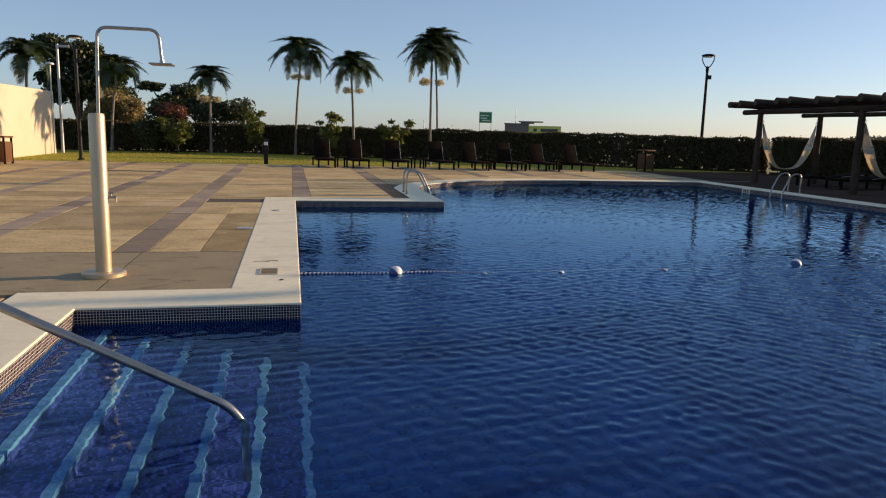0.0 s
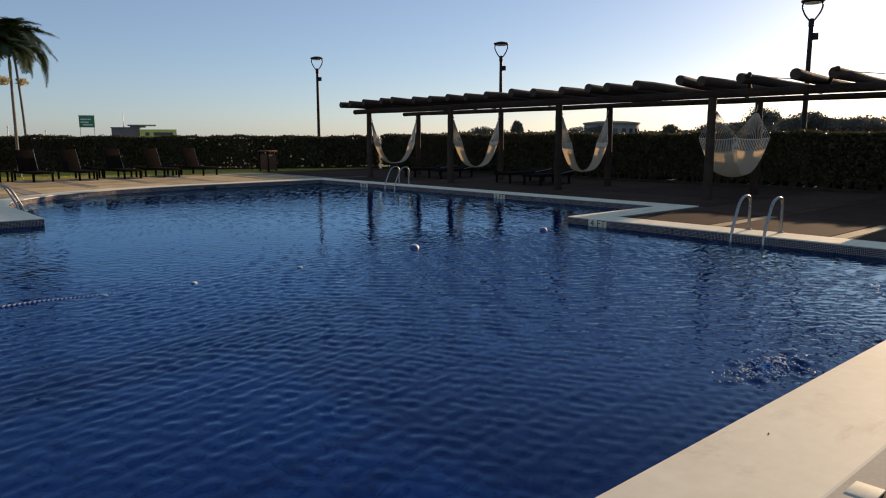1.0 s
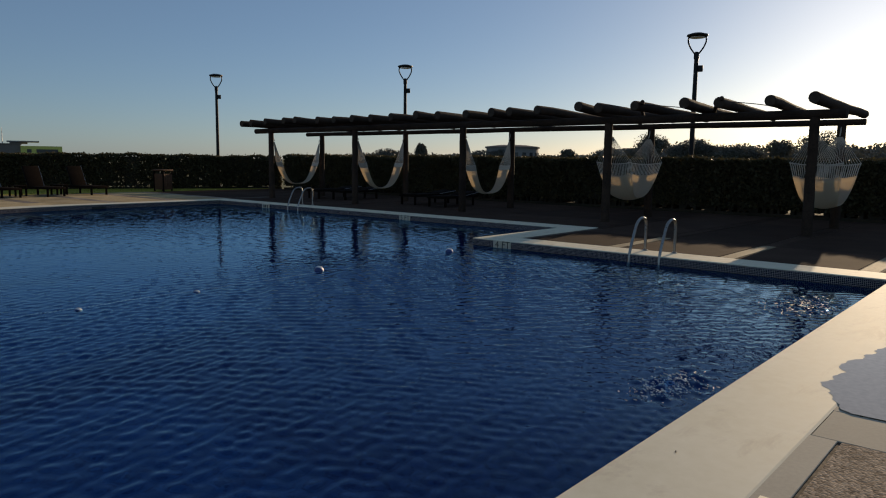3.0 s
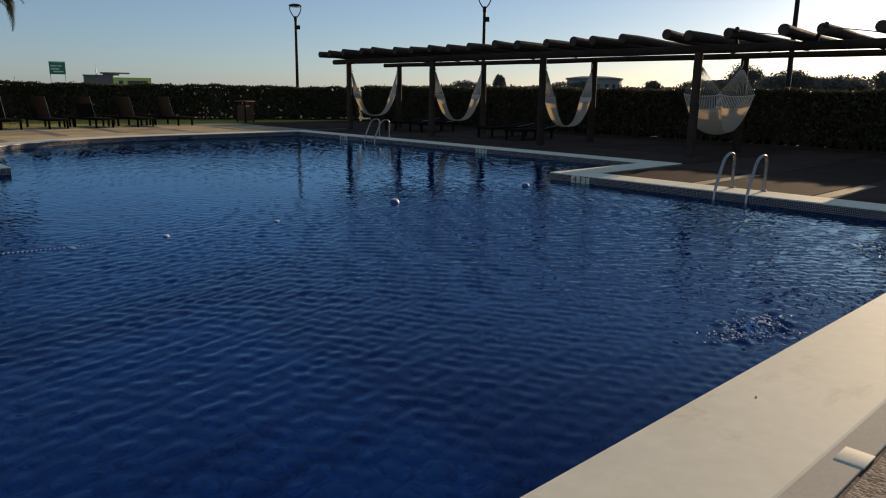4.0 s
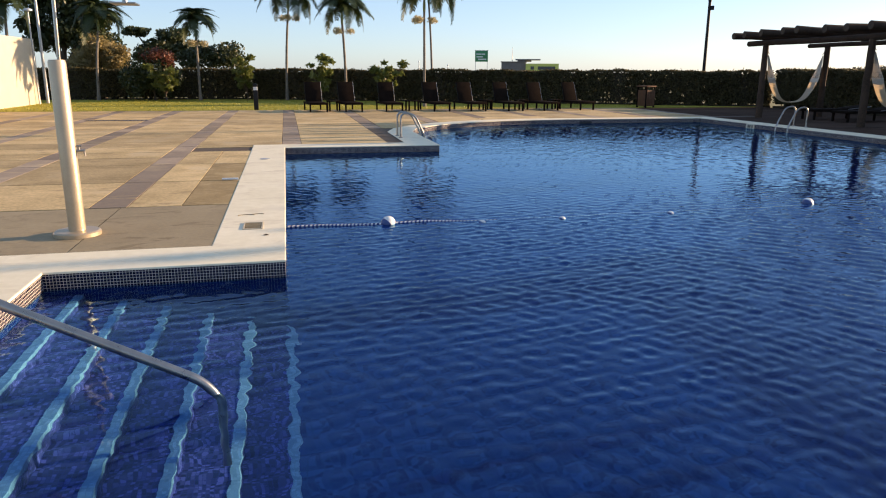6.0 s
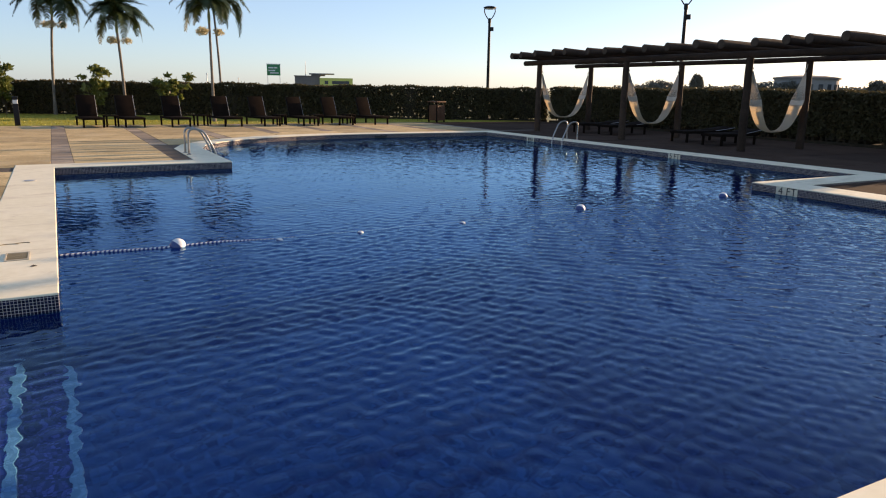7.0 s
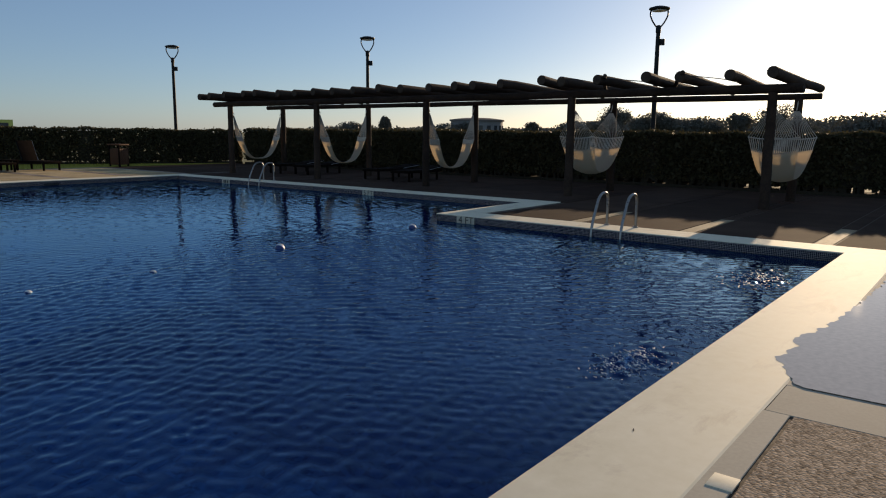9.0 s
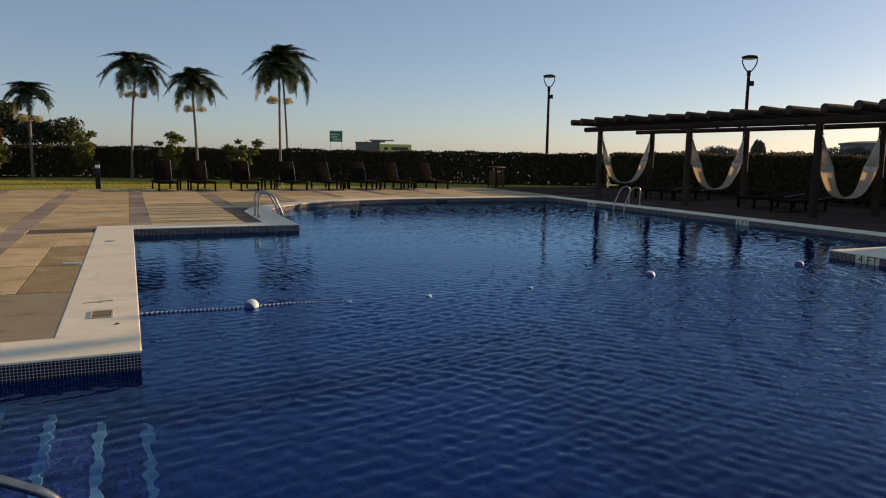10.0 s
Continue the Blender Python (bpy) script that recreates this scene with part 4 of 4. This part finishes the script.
def build_side_table():
    root = thing("side_table", pose(0, 0, 0), "low dark brown side table between two loungers", "side table", "side tables")
    part("tabletop", g_box(-0.24, 0.24, -0.24, 0.24, 0.38, 0.42, 0.01), M_WICKER, root)
    for x in (-0.2, 0.2):
        for y in (-0.2, 0.2):
            part("leg", g_box(x - 0.03, x + 0.03, y - 0.03, y + 0.03, 0.0, 0.38, 0.008), M_WICKER, root)
    return root


table = build_side_table()
for k, (x, y) in enumerate(((1.95, 29.9), (5.2, 29.9), (8.4, 30.0), (10.0, 30.0), (11.6, 30.3))):
    m = pose(x, y, 0, 0, 0, 10)
    if k:
        copy_thing(table, m)
    else:
        table.matrix_basis = m


def build_bin(m, label):
    root = thing("litter_bin", m, label, "litter bin", "litter bins")
    part("body", g_box(-0.28, 0.28, -0.28, 0.28, 0.08, 0.80, 0.015), M_BINWOOD, root)
    for k in range(5):
        part("slat", g_box(-0.265 + 0.108 * k, -0.165 + 0.108 * k, -0.297, -0.275, 0.09, 0.79, 0.005), M_BINWOOD, root)
    part("lid", g_box(-0.32, 0.32, -0.32, 0.32, 0.94, 1.0, 0.015), M_BINWOOD, root, "flat wooden lid")
    for x in (-0.26, 0.26):
        for y in (-0.26, 0.26):
            part("post", g_box(x - 0.03, x + 0.03, y - 0.03, y + 0.03, 0.0, 0.95, 0.006), M_WICKER, root)


build_bin(pose(16.5, 31.25, -0.014, 0, 0, 20), "reddish brown wooden litter bin beside the hedge")
build_bin(pose(-10.35, 28.3, -0.014, 0, 0, -8), "reddish brown wooden litter bin on the deck")


# ---- lamps and posts ----
def build_lamp(m, label):
    """A slim pole with two curved arms that hold a flat round head."""
    root = thing("street_lamp", m, label, "street lamp", "lamps round the garden")
    part("base", g_lathe([(0.16, -0.06), (0.16, 0.05), (0.10, 0.10), (0.075, 0.3)], 16), M_DARKMETAL, root)
    part("pole", g_tube([(0, 0, 0.05), (0, 0, 2.5), (0, 0, 4.98)], [0.09, 0.078, 0.068], 12), M_DARKMETAL, root, sharp=60)
    part("collar", g_lathe([(0.055, 4.9), (0.085, 4.93), (0.085, 5.12), (0.05, 5.16)], 14), M_DARKMETAL, root)
    for s in (-1, 1):
        part("arm", g_tube(rounded([(s * 0.05, 0, 5.08), (s * 0.2, 0, 5.28), (s * 0.29, 0, 5.5), (s * 0.26, 0, 5.66)], 0.1, 4), 0.026, 8), M_DARKMETAL, root, sharp=60)
    head = part("head", g_lathe([(0.05, 5.62), (0.30, 5.64), (0.34, 5.67), (0.33, 5.71), (0.16, 5.76), (0.02, 5.77)], 22), M_DARKMETAL, root, "flat round lamp head")
    part("lens", g_lathe([(0.24, 5.608), (0.24, 5.63)], 20), M_WHITE, head, "pale round lens")
    part("junction_box", g_box(0.05, 0.22, -0.07, 0.07, 4.52, 4.72, 0.015), M_DARKMETAL, root, "small grey control box")
    return root


lamp = build_lamp(pose(20.9, 33.7, 0, 0, 0, -32) @ Matrix.Scale(1.02, 4), "tall slim black garden lamp beyond the hedge")
copy_thing(lamp, pose(24.1, 23.1, 0, 0, 0, -45))
copy_thing(lamp, pose(24.1, 9.55, 0, 0, 0, -65))
tagged(copy_thing(lamp, pose(-8.62, 31.85, 0, 0, 0, 15) @ Matrix.Scale(0.853, 4)), "tall slim black garden lamp on the lawn")

pole = thing("utility_pole", pose(-11.3, 38.85, 0), "tall pale metal pole with a short arm beside the wall", "pole")
part("shaft", g_tube([(0, 0, -0.05), (0, 0, 5.3)], [0.075, 0.06], 12), M_GREYMETAL, pole, sharp=60)
part("arm", g_box(-0.05, 0.55, -0.04, 0.04, 5.14, 5.26, 0.02), M_GREYMETAL, pole)
post2 = thing("utility_pole", pose(-11.35, 37.75, 0), "slim grey metal pole with a small cap beside the wall", "pole")
part("shaft", g_tube([(0, 0, -0.05), (0, 0, 4.2)], 0.035, 10), M_GREYMETAL, post2, sharp=60)
part("cap", g_lathe([(0.05, 4.18), (0.2, 4.22), (0.18, 4.3), (0.03, 4.34)], 14), M_GREYMETAL, post2)

bollard = thing("bollard_light", pose(-1.15, 31.25, -0.06), "short dark square bollard light with a pale top band", "bollard")
part("body", g_box(-0.09, 0.09, -0.09, 0.09, 0.0, 0.86, 0.01), M_DARKMETAL, bollard)
part("lens", g_box(-0.08, 0.08, -0.08, 0.08, 0.86, 1.0, 0.008), M_WHITE, bollard, "pale translucent band")
part("cap", g_box(-0.095, 0.095, -0.095, 0.095, 1.0, 1.12, 0.012), M_DARKMETAL, bollard)

# the cream boundary wall, with its coping
tagged(part("wall_west", g_join(g_box(-11.8, -11.5, 20.0, 38.5, -0.06, 3.0, 0.02)), M_PLASTER), "sunlit cream plastered boundary wall", "wall", kind="structure")

# ---- far away ----
sign = thing("road_sign", pose(33.2, 122, 0, 0, 0, -15), "far green road sign on two posts", "sign")
part("panel", g_box(-1.1, 1.1, -0.06, 0.06, 3.3, 5.1, 0.02), M_SIGN, sign)
for x in (-1.0, 1.0):
    part("post", g_box(x - 0.035, x + 0.035, 0.07, 0.16, -0.06, 5.2), M_GREYMETAL, sign, sharp=0)
for x, z, w in ((-0.45, 4.55, 0.9), (0.35, 4.55, 0.5), (-0.3, 4.1, 1.1), (0.1, 3.7, 1.4)):
    part("bar", g_box(x - w / 2, x + w / 2, -0.075, -0.055, z - 0.1, z + 0.1), M_WHITE, sign, "pale bar of writing", sharp=0)
part("top_rail", g_box(-1.15, 1.15, -0.05, 0.05, 5.12, 5.2), M_GREYMETAL, sign, sharp=0)

office = thing("office_building", pose(70.5, 205, 0, 0, 0, -19), "far grey and lime low office building with flat roofs", "building")
part("grey_wing", g_box(-8.2, -1.2, -4, 6, -0.06, 4.35), M_BLDG_GREY, office, sharp=0)
part("roof", g_box(-8.4, -1.0, -4.2, 6.2, 4.35, 4.6), M_BLDG_GREY, office, "flat roof slab", sharp=0)
part("stair_tower", g_box(-3.6, 0.4, -3, 5, 4.6, 5.0), M_BLDG_GREY, office, sharp=0)
part("tower_roof", g_box(-4.2, 3.0, -3.4, 5.2, 5.0, 5.3), M_BLDG_PALE, office, "pale overhanging roof slab", sharp=0)
part("lime_wing", g_box(-1.2, 8.2, -4.5, 6, -0.06, 4.0), M_BLDG_YELLOW, office, sharp=0)
for x0, x1 in ((0.2, 1.2), (2.3, 7.2)):
    w = part("window", g_box(x0, x1, -4.56, -4.4, 2.3, 3.2), M_GLASS_DARK, office, "dark window strip", sharp=0)
    part("sill", g_box(x0 - 0.05, x1 + 0.05, -4.66, -4.5, 2.15, 2.29), M_BLDG_YELLOW, w, sharp=0)
part("mast", g_tube([(-5.2, 0, 4.55), (-5.2, 0, 8.7)], [0.12, 0.04], 6), M_GREYMETAL, office, sharp=60)

hall = thing("round_hall", pose(127, 90, 0, 0, 0, -55), "far pale building with a low curved roof", "building")
part("wall", g_lathe([(5.6, -0.06), (5.6, 4.3)], 40), M_BLDG_PALE, hall, sharp=30)
part("roof", g_lathe([(5.9, 4.3), (5.9, 4.65), (3.0, 5.0), (0.2, 5.1)], 40), M_BLDG_GREY, hall, "low curved roof", sharp=30)
for k in range(40):
    if k % 2:
        a = radians(9 * k)
        part("window", g_move(g_box(-0.4, 0.4, -0.05, 0.05, 2.2, 3.4), Matrix.Translation((5.62 * math.cos(a), 5.62 * math.sin(a), 0)) @ Matrix.Rotation(a + math.pi / 2, 4, "Z")), M_GLASS_DARK, hall, sharp=0)
def far_mast(x, y, height, label):
    """A slim pale mast on a small plinth, far off."""
    root = thing("mast", pose(x, y, 0), label, "mast", "far masts")
    part("plinth", g_box(-0.9, 0.9, -0.9, 0.9, -0.06, height * 0.42, 0.1), M_WHITE, root)
    part("shaft", g_tube([(0, 0, height * 0.4), (0, 0, height)], [0.16, 0.06], 8), M_GREYMETAL, root, sharp=60)
    part("tip", g_lathe([(0.06, height), (0.2, height + 0.1), (0.2, height + 0.3), (0.04, height + 0.45)], 10), M_WHITE, root, "pale lamp at the top")


far_mast(36.5, 200, 4.2, "far slim pale mast on the horizon")
far_mast(44.7, 200, 3.2, "far low pale mast on the horizon")
low = thing("low_building", pose(152, 66, 0, 0, 0, -65), "far long low building among trees", "building")
part("wall", g_box(-9, 9, -3, 3, -0.06, 4.2), M_BLDG_PALE, low, sharp=0)
part("roof", g_box(-9.5, 9.5, -3.5, 3.5, 4.2, 4.7), M_BLDG_GREY, low, "dull flat roof", sharp=0)


def far_tree(az, dist, height, width, seed, label="tree far beyond the hedge, greyed by painted haze"):
    """A tree at a bearing to the right of the y axis, in degrees."""
    x, y = dist * math.sin(radians(az)), dist * math.cos(radians(az))
    r = random.Random(seed)
    w, h = width / 2, height
    blobs = [(r.uniform(-0.5, 0.5) * w, r.uniform(-0.4, 0.4) * w, h * r.uniform(0.5, 0.8), w * r.uniform(0.45, 0.7), w * 0.5, h * r.uniform(0.18, 0.27)) for _ in range(5)]
    blobs.append((0, 0, h * 0.45, w * 0.8, w * 0.6, h * 0.33))
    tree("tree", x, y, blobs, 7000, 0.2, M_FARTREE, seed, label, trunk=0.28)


for k, (az, dist, h, w) in enumerate([(45.2, 160, 4.0, 9), (47.5, 150, 4.8, 3.0), (53.0, 150, 3.8, 10), (59.0, 155, 4.2, 5), (62.0, 150, 4.6, 9), (65.4, 140, 6.6, 9), (67.4, 150, 5.6, 7),
                                      (69.0, 150, 6.0, 8), (70.8, 150, 5.6, 9), (72.4, 155, 4.8, 7), (74.2, 150, 6.6, 6), (76.6, 145, 7.2, 9), (78.5, 160, 4.8, 8), (64.0, 160, 4.6, 7)]):
    far_tree(az, dist, h * 1.05, w, 60 + k)


def far_wood():
    """The wooded rise on the skyline."""
    rng = np.random.default_rng(90)
    c = []
    for az in np.arange(42.0, 128.0, 0.35):
        rise = 1.0 + 4.3 * min(max((az - 60) / 5, 0), 1) + 4.2 * min(max((az - 78) / 10, 0), 1)
        for _ in range(3):
            a, d = radians(az + rng.uniform(-0.3, 0.3)), rng.uniform(290, 380)
            h = (rise + 3.0) * rng.uniform(0.75, 1.1)
            c.append((d * math.sin(a), d * math.cos(a), h * 0.5, rng.uniform(3, 6), rng.uniform(3, 6), h * 0.55))
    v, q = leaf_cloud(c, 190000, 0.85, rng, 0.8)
    tagged(new("far_wood", quad_mesh("far_wood", v, q, M_FARTREE)), "wooded rise on the skyline, haze in its leaf colour", "wood", kind="stuff")


far_wood()


# ---- the pieces of the deck ----
SLABS = {}


def slab(x0, x1, y0, y1, material, name="slab", top=-0.004):
    """One slab of the deck, a little short of its joints."""
    w, d = round(x1 - x0 - 0.010, 3), round(y1 - y0 - 0.034, 3)
    key = (w, d, material.name)
    if key not in SLABS:
        e = 0.003
        v = [(-w / 2, -d / 2, -0.03), (w / 2, -d / 2, -0.03), (w / 2, d / 2, -0.03), (-w / 2, d / 2, -0.03),
             (-w / 2, -d / 2, -e), (w / 2, -d / 2, -e), (w / 2, d / 2, -e), (-w / 2, d / 2, -e),
             (e - w / 2, e - d / 2, 0), (w / 2 - e, e - d / 2, 0), (w / 2 - e, d / 2 - e, 0), (e - w / 2, d / 2 - e, 0)]
        f = [(8, 9, 10, 11)] + [(a, (a + 1) % 4, (a + 1) % 4 + 4, a + 4) for a in range(4)] + [(a + 4, (a + 1) % 4 + 4, (a + 1) % 4 + 8, a + 8) for a in range(4)]
        SLABS[key] = make_mesh(name, (v, f), material, 0)
    r = random.Random(int(x0 * 131 + y0 * 977))
    ob = new(name, SLABS[key])
    ob.parent = deck
    ob.location = ((x0 + x1) / 2, (y0 + y1) / 2, top + r.uniform(-0.002, 0.001))
    return ob


ROWS_Y = [9.0, 11.05, 13.1, 14.2] + [15.15 + 1.057 * k for k in range(15)] + [31.0]
BANDS_X = [0.15, -2.05, -4.2, -6.35, -8.5, -10.65, -12.8]
for y0, y1 in zip(ROWS_Y, ROWS_Y[1:]):
    for k, bx in enumerate(BANDS_X):
        left = BANDS_X[k + 1] + 0.21 if k + 1 < len(BANDS_X) else -15.0
        if k or y0 > 15:
            slab(bx - 0.21, bx + 0.21, max(y0, 16.2) if not k else y0, y1, M_BAND, "slate_band")
        if k:
            slab(left, bx - 0.21, y0, y1, M_SLAB)
        elif y0 > 15:
            slab(left, bx - 0.21, max(y0, 15.9), y1, M_SLAB)
        else:
            slab(left, -1.22, y0, y1, M_SLAB)
            slab(-1.22, -0.6, y0, y1, M_STAINED if y0 < 13 else M_SLAB)
    if y0 > 15:
        slab(0.36, 2.29, max(y0, 16.1), y1, M_SLAB)
        if y1 > 20.8:
            slab(2.29, 2.71, max(y0, 20.6), y1, M_BAND, "slate_band")
    if y0 > 24:
        for x0 in (2.71, 4.86, 7.01, 9.16, 11.31, 13.46):
            slab(x0, x0 + 1.73, y0, y1, M_SLAB)
            slab(x0 + 1.73, x0 + 2.15, y0, y1, M_BAND, "slate_band")
for x0 in (9.16, 11.31, 13.46):
    slab(x0, x0 + 1.73, 24.2, 25.4, M_SLAB)
    slab(x0 + 1.73, x0 + 2.15, 24.2, 25.4, M_BAND, "slate_band")


def cut_slab(pts, material, name="slab"):
    """A slab cut to fit round the curved coping."""
    n = len(pts)
    return part(name, ([(*p, -0.03) for p in pts] + [(*p, -0.004) for p in pts], [tuple(range(n, 2 * n))] + [(i, (i + 1) % n, (i + 1) % n + n, i + n) for i in range(n)]), material, deck, sharp=0)


cut_slab([(2.73, 20.62), (3.12, 20.62), (3.72, 21.6), (4.42, 22.36), (4.42, 23.33), (2.73, 23.33)], M_SLAB)
cut_slab([(2.73, 23.37), (4.42, 23.37), (4.42, 25.38), (2.73, 25.38)], M_SLAB)
cut_slab([(4.46, 22.42), (4.84, 22.7), (4.84, 25.38), (4.46, 25.38)], M_BAND, "slate_band")
cut_slab([(4.88, 22.74), (5.65, 23.2), (6.57, 23.62), (6.57, 25.38), (4.88, 25.38)], M_SLAB)
cut_slab([(6.61, 23.64), (7.9, 23.97), (9.14, 24.14), (9.14, 25.38), (6.61, 25.38)], M_SLAB)
slab(-1.9, -0.6, 6.7, 9.0, M_SLAB_GREY)
slab(-4.4, -1.9, 6.7, 9.0, M_SLAB_GREY)
for x0 in (-6.6, -8.8, -11.0, -13.2):
    slab(x0, x0 + 2.2, 6.7, 9.0, M_SLAB)
for y0 in (-9, -6.4, -3.8, -1.2, 1.4, 4.0):
    for x0 in (-4.7, -7.1, -9.5, -11.9, -14.3):
        far = 0.3 if y0 < 1.4 else 0.0
        slab(x0 - far, x0 + 2.1 - far, y0, min(y0 + 2.6, 6.7 if y0 > 1 else 1.4), M_SLAB)
# beside the pergola: dark washed pebble, its pale strips turned brown where shade falls
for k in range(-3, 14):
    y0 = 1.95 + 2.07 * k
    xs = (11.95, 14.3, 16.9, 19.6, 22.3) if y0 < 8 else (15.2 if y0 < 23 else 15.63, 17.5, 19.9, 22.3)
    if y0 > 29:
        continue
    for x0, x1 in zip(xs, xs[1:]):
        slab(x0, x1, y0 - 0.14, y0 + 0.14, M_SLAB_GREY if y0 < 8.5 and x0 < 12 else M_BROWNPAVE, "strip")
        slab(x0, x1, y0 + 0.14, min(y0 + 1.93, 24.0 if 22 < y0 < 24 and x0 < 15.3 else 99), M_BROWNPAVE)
# before the near edge
for k in range(-3, 4):
    x0 = 4.44 + 2.65 * k
    if k > -3:
        slab(x0, x0 + 0.55, -9.0, 0.92, M_STRIP, "strip")
    for y0, y1 in ((-1.6, 0.76), (-4.2, -1.75), (-6.8, -4.35)):
        slab(x0 + 0.55, x0 + 2.65, y0, y1, M_PEBBLE)
        slab(x0 + 0.545, x0 + 2.655, y1 - 0.012, y1 + 0.19, M_STRIP, "strip")
tagged(part("edge_tile", g_box(3.29, 3.44, 0.76, 0.88, -0.01, -0.0005, 0.0008), M_COPING), "small cream tile set beside the coping", "tile")


def puddle():
    """A thin film of water with a ragged edge over the deck and coping."""
    r = random.Random(3)
    xs, ys = (4.99, 5.3, 5.56, 5.8, 6.0, 6.15, 6.5, 7.3, 8.3, 11.0), (0.86, 0.99, 1.10, 1.06, 1.05, 1.13, 1.02, 0.93, 0.88, 0.78)
    far = [(x, float(np.interp(x, xs, ys)) + 0.012 * math.sin(x * 23) + r.uniform(-0.018, 0.018)) for x in np.arange(5.03, 11.0, 0.045)]
    pts = [(4.985, -1.4), (4.985, 0.80)] + far + [(11.0, -1.4)]
    v = [(x, y, 0.0014) for x, y in pts]
    tagged(part("puddle", (v, [tuple(range(len(v)))[::-1]]), M_WET, sharp=0), "thin film of water wetting the deck", "puddle", kind="stuff")


puddle()

# small things on the ground
leaf_v = [(3.63, 1.37, 0.003), (3.648, 1.374, 0.006), (3.675, 1.39, 0.003), (3.65, 1.386, 0.002)]
tagged(part("fallen_leaf", g_join((leaf_v, [(0, 1, 2, 3)])), M_BROWNBARK, sharp=0), "small dry brown leaf on the coping", "leaf", "fallen leaves")
leaf_w = [(-0.22, 7.15, 0.004), (-0.19, 7.17, 0.012), (-0.16, 7.16, 0.004), (-0.19, 7.13, 0.003)]
tagged(part("fallen_leaf", g_join((leaf_w, [(0, 1, 2, 3)])), M_BROWNBARK, sharp=0), "small dry brown leaf on the coping", "leaf", "fallen leaves")
# a long dark streak on the deck, built as a plate with bars
grate = thing("deck_drain", pose(-5.3, 25.1, 0.0), "long dark barred strip on the deck", "drain")
part("channel", g_box(-0.95, 0.95, -0.16, 0.16, -0.012, 0.003, 0.002), M_INK, grate)
for k in range(16):
    part("bar", g_box(-0.9 + 0.118 * k, -0.86 + 0.118 * k, -0.15, 0.15, 0.0, 0.007), M_DARKMETAL, grate, sharp=0)
stub = thing("overflow_pipe", pose(-0.78, 11.0, 0.0), "short white pipe end lying beside the coping", "pipe")
part("pipe", g_tube([(-0.13, 0, 0.018), (0.1, 0, 0.018)], 0.018, 10), M_WHITE, stub, sharp=60)
for x, y, r in ((-0.42, 8.15, 0.12), (-0.3, 8.2, 0.09)):
    arc = [(x + r * math.cos(radians(a)), y + r * 0.8 * math.sin(radians(a)), 0.002) for a in range(50, 150, 12)]
    tagged(part("scuff_mark", g_tube(arc, 0.006, 4), M_SLAB_GREY, sharp=60), "grey curved scuff on the coping paint", "scuff mark", "scuff marks")
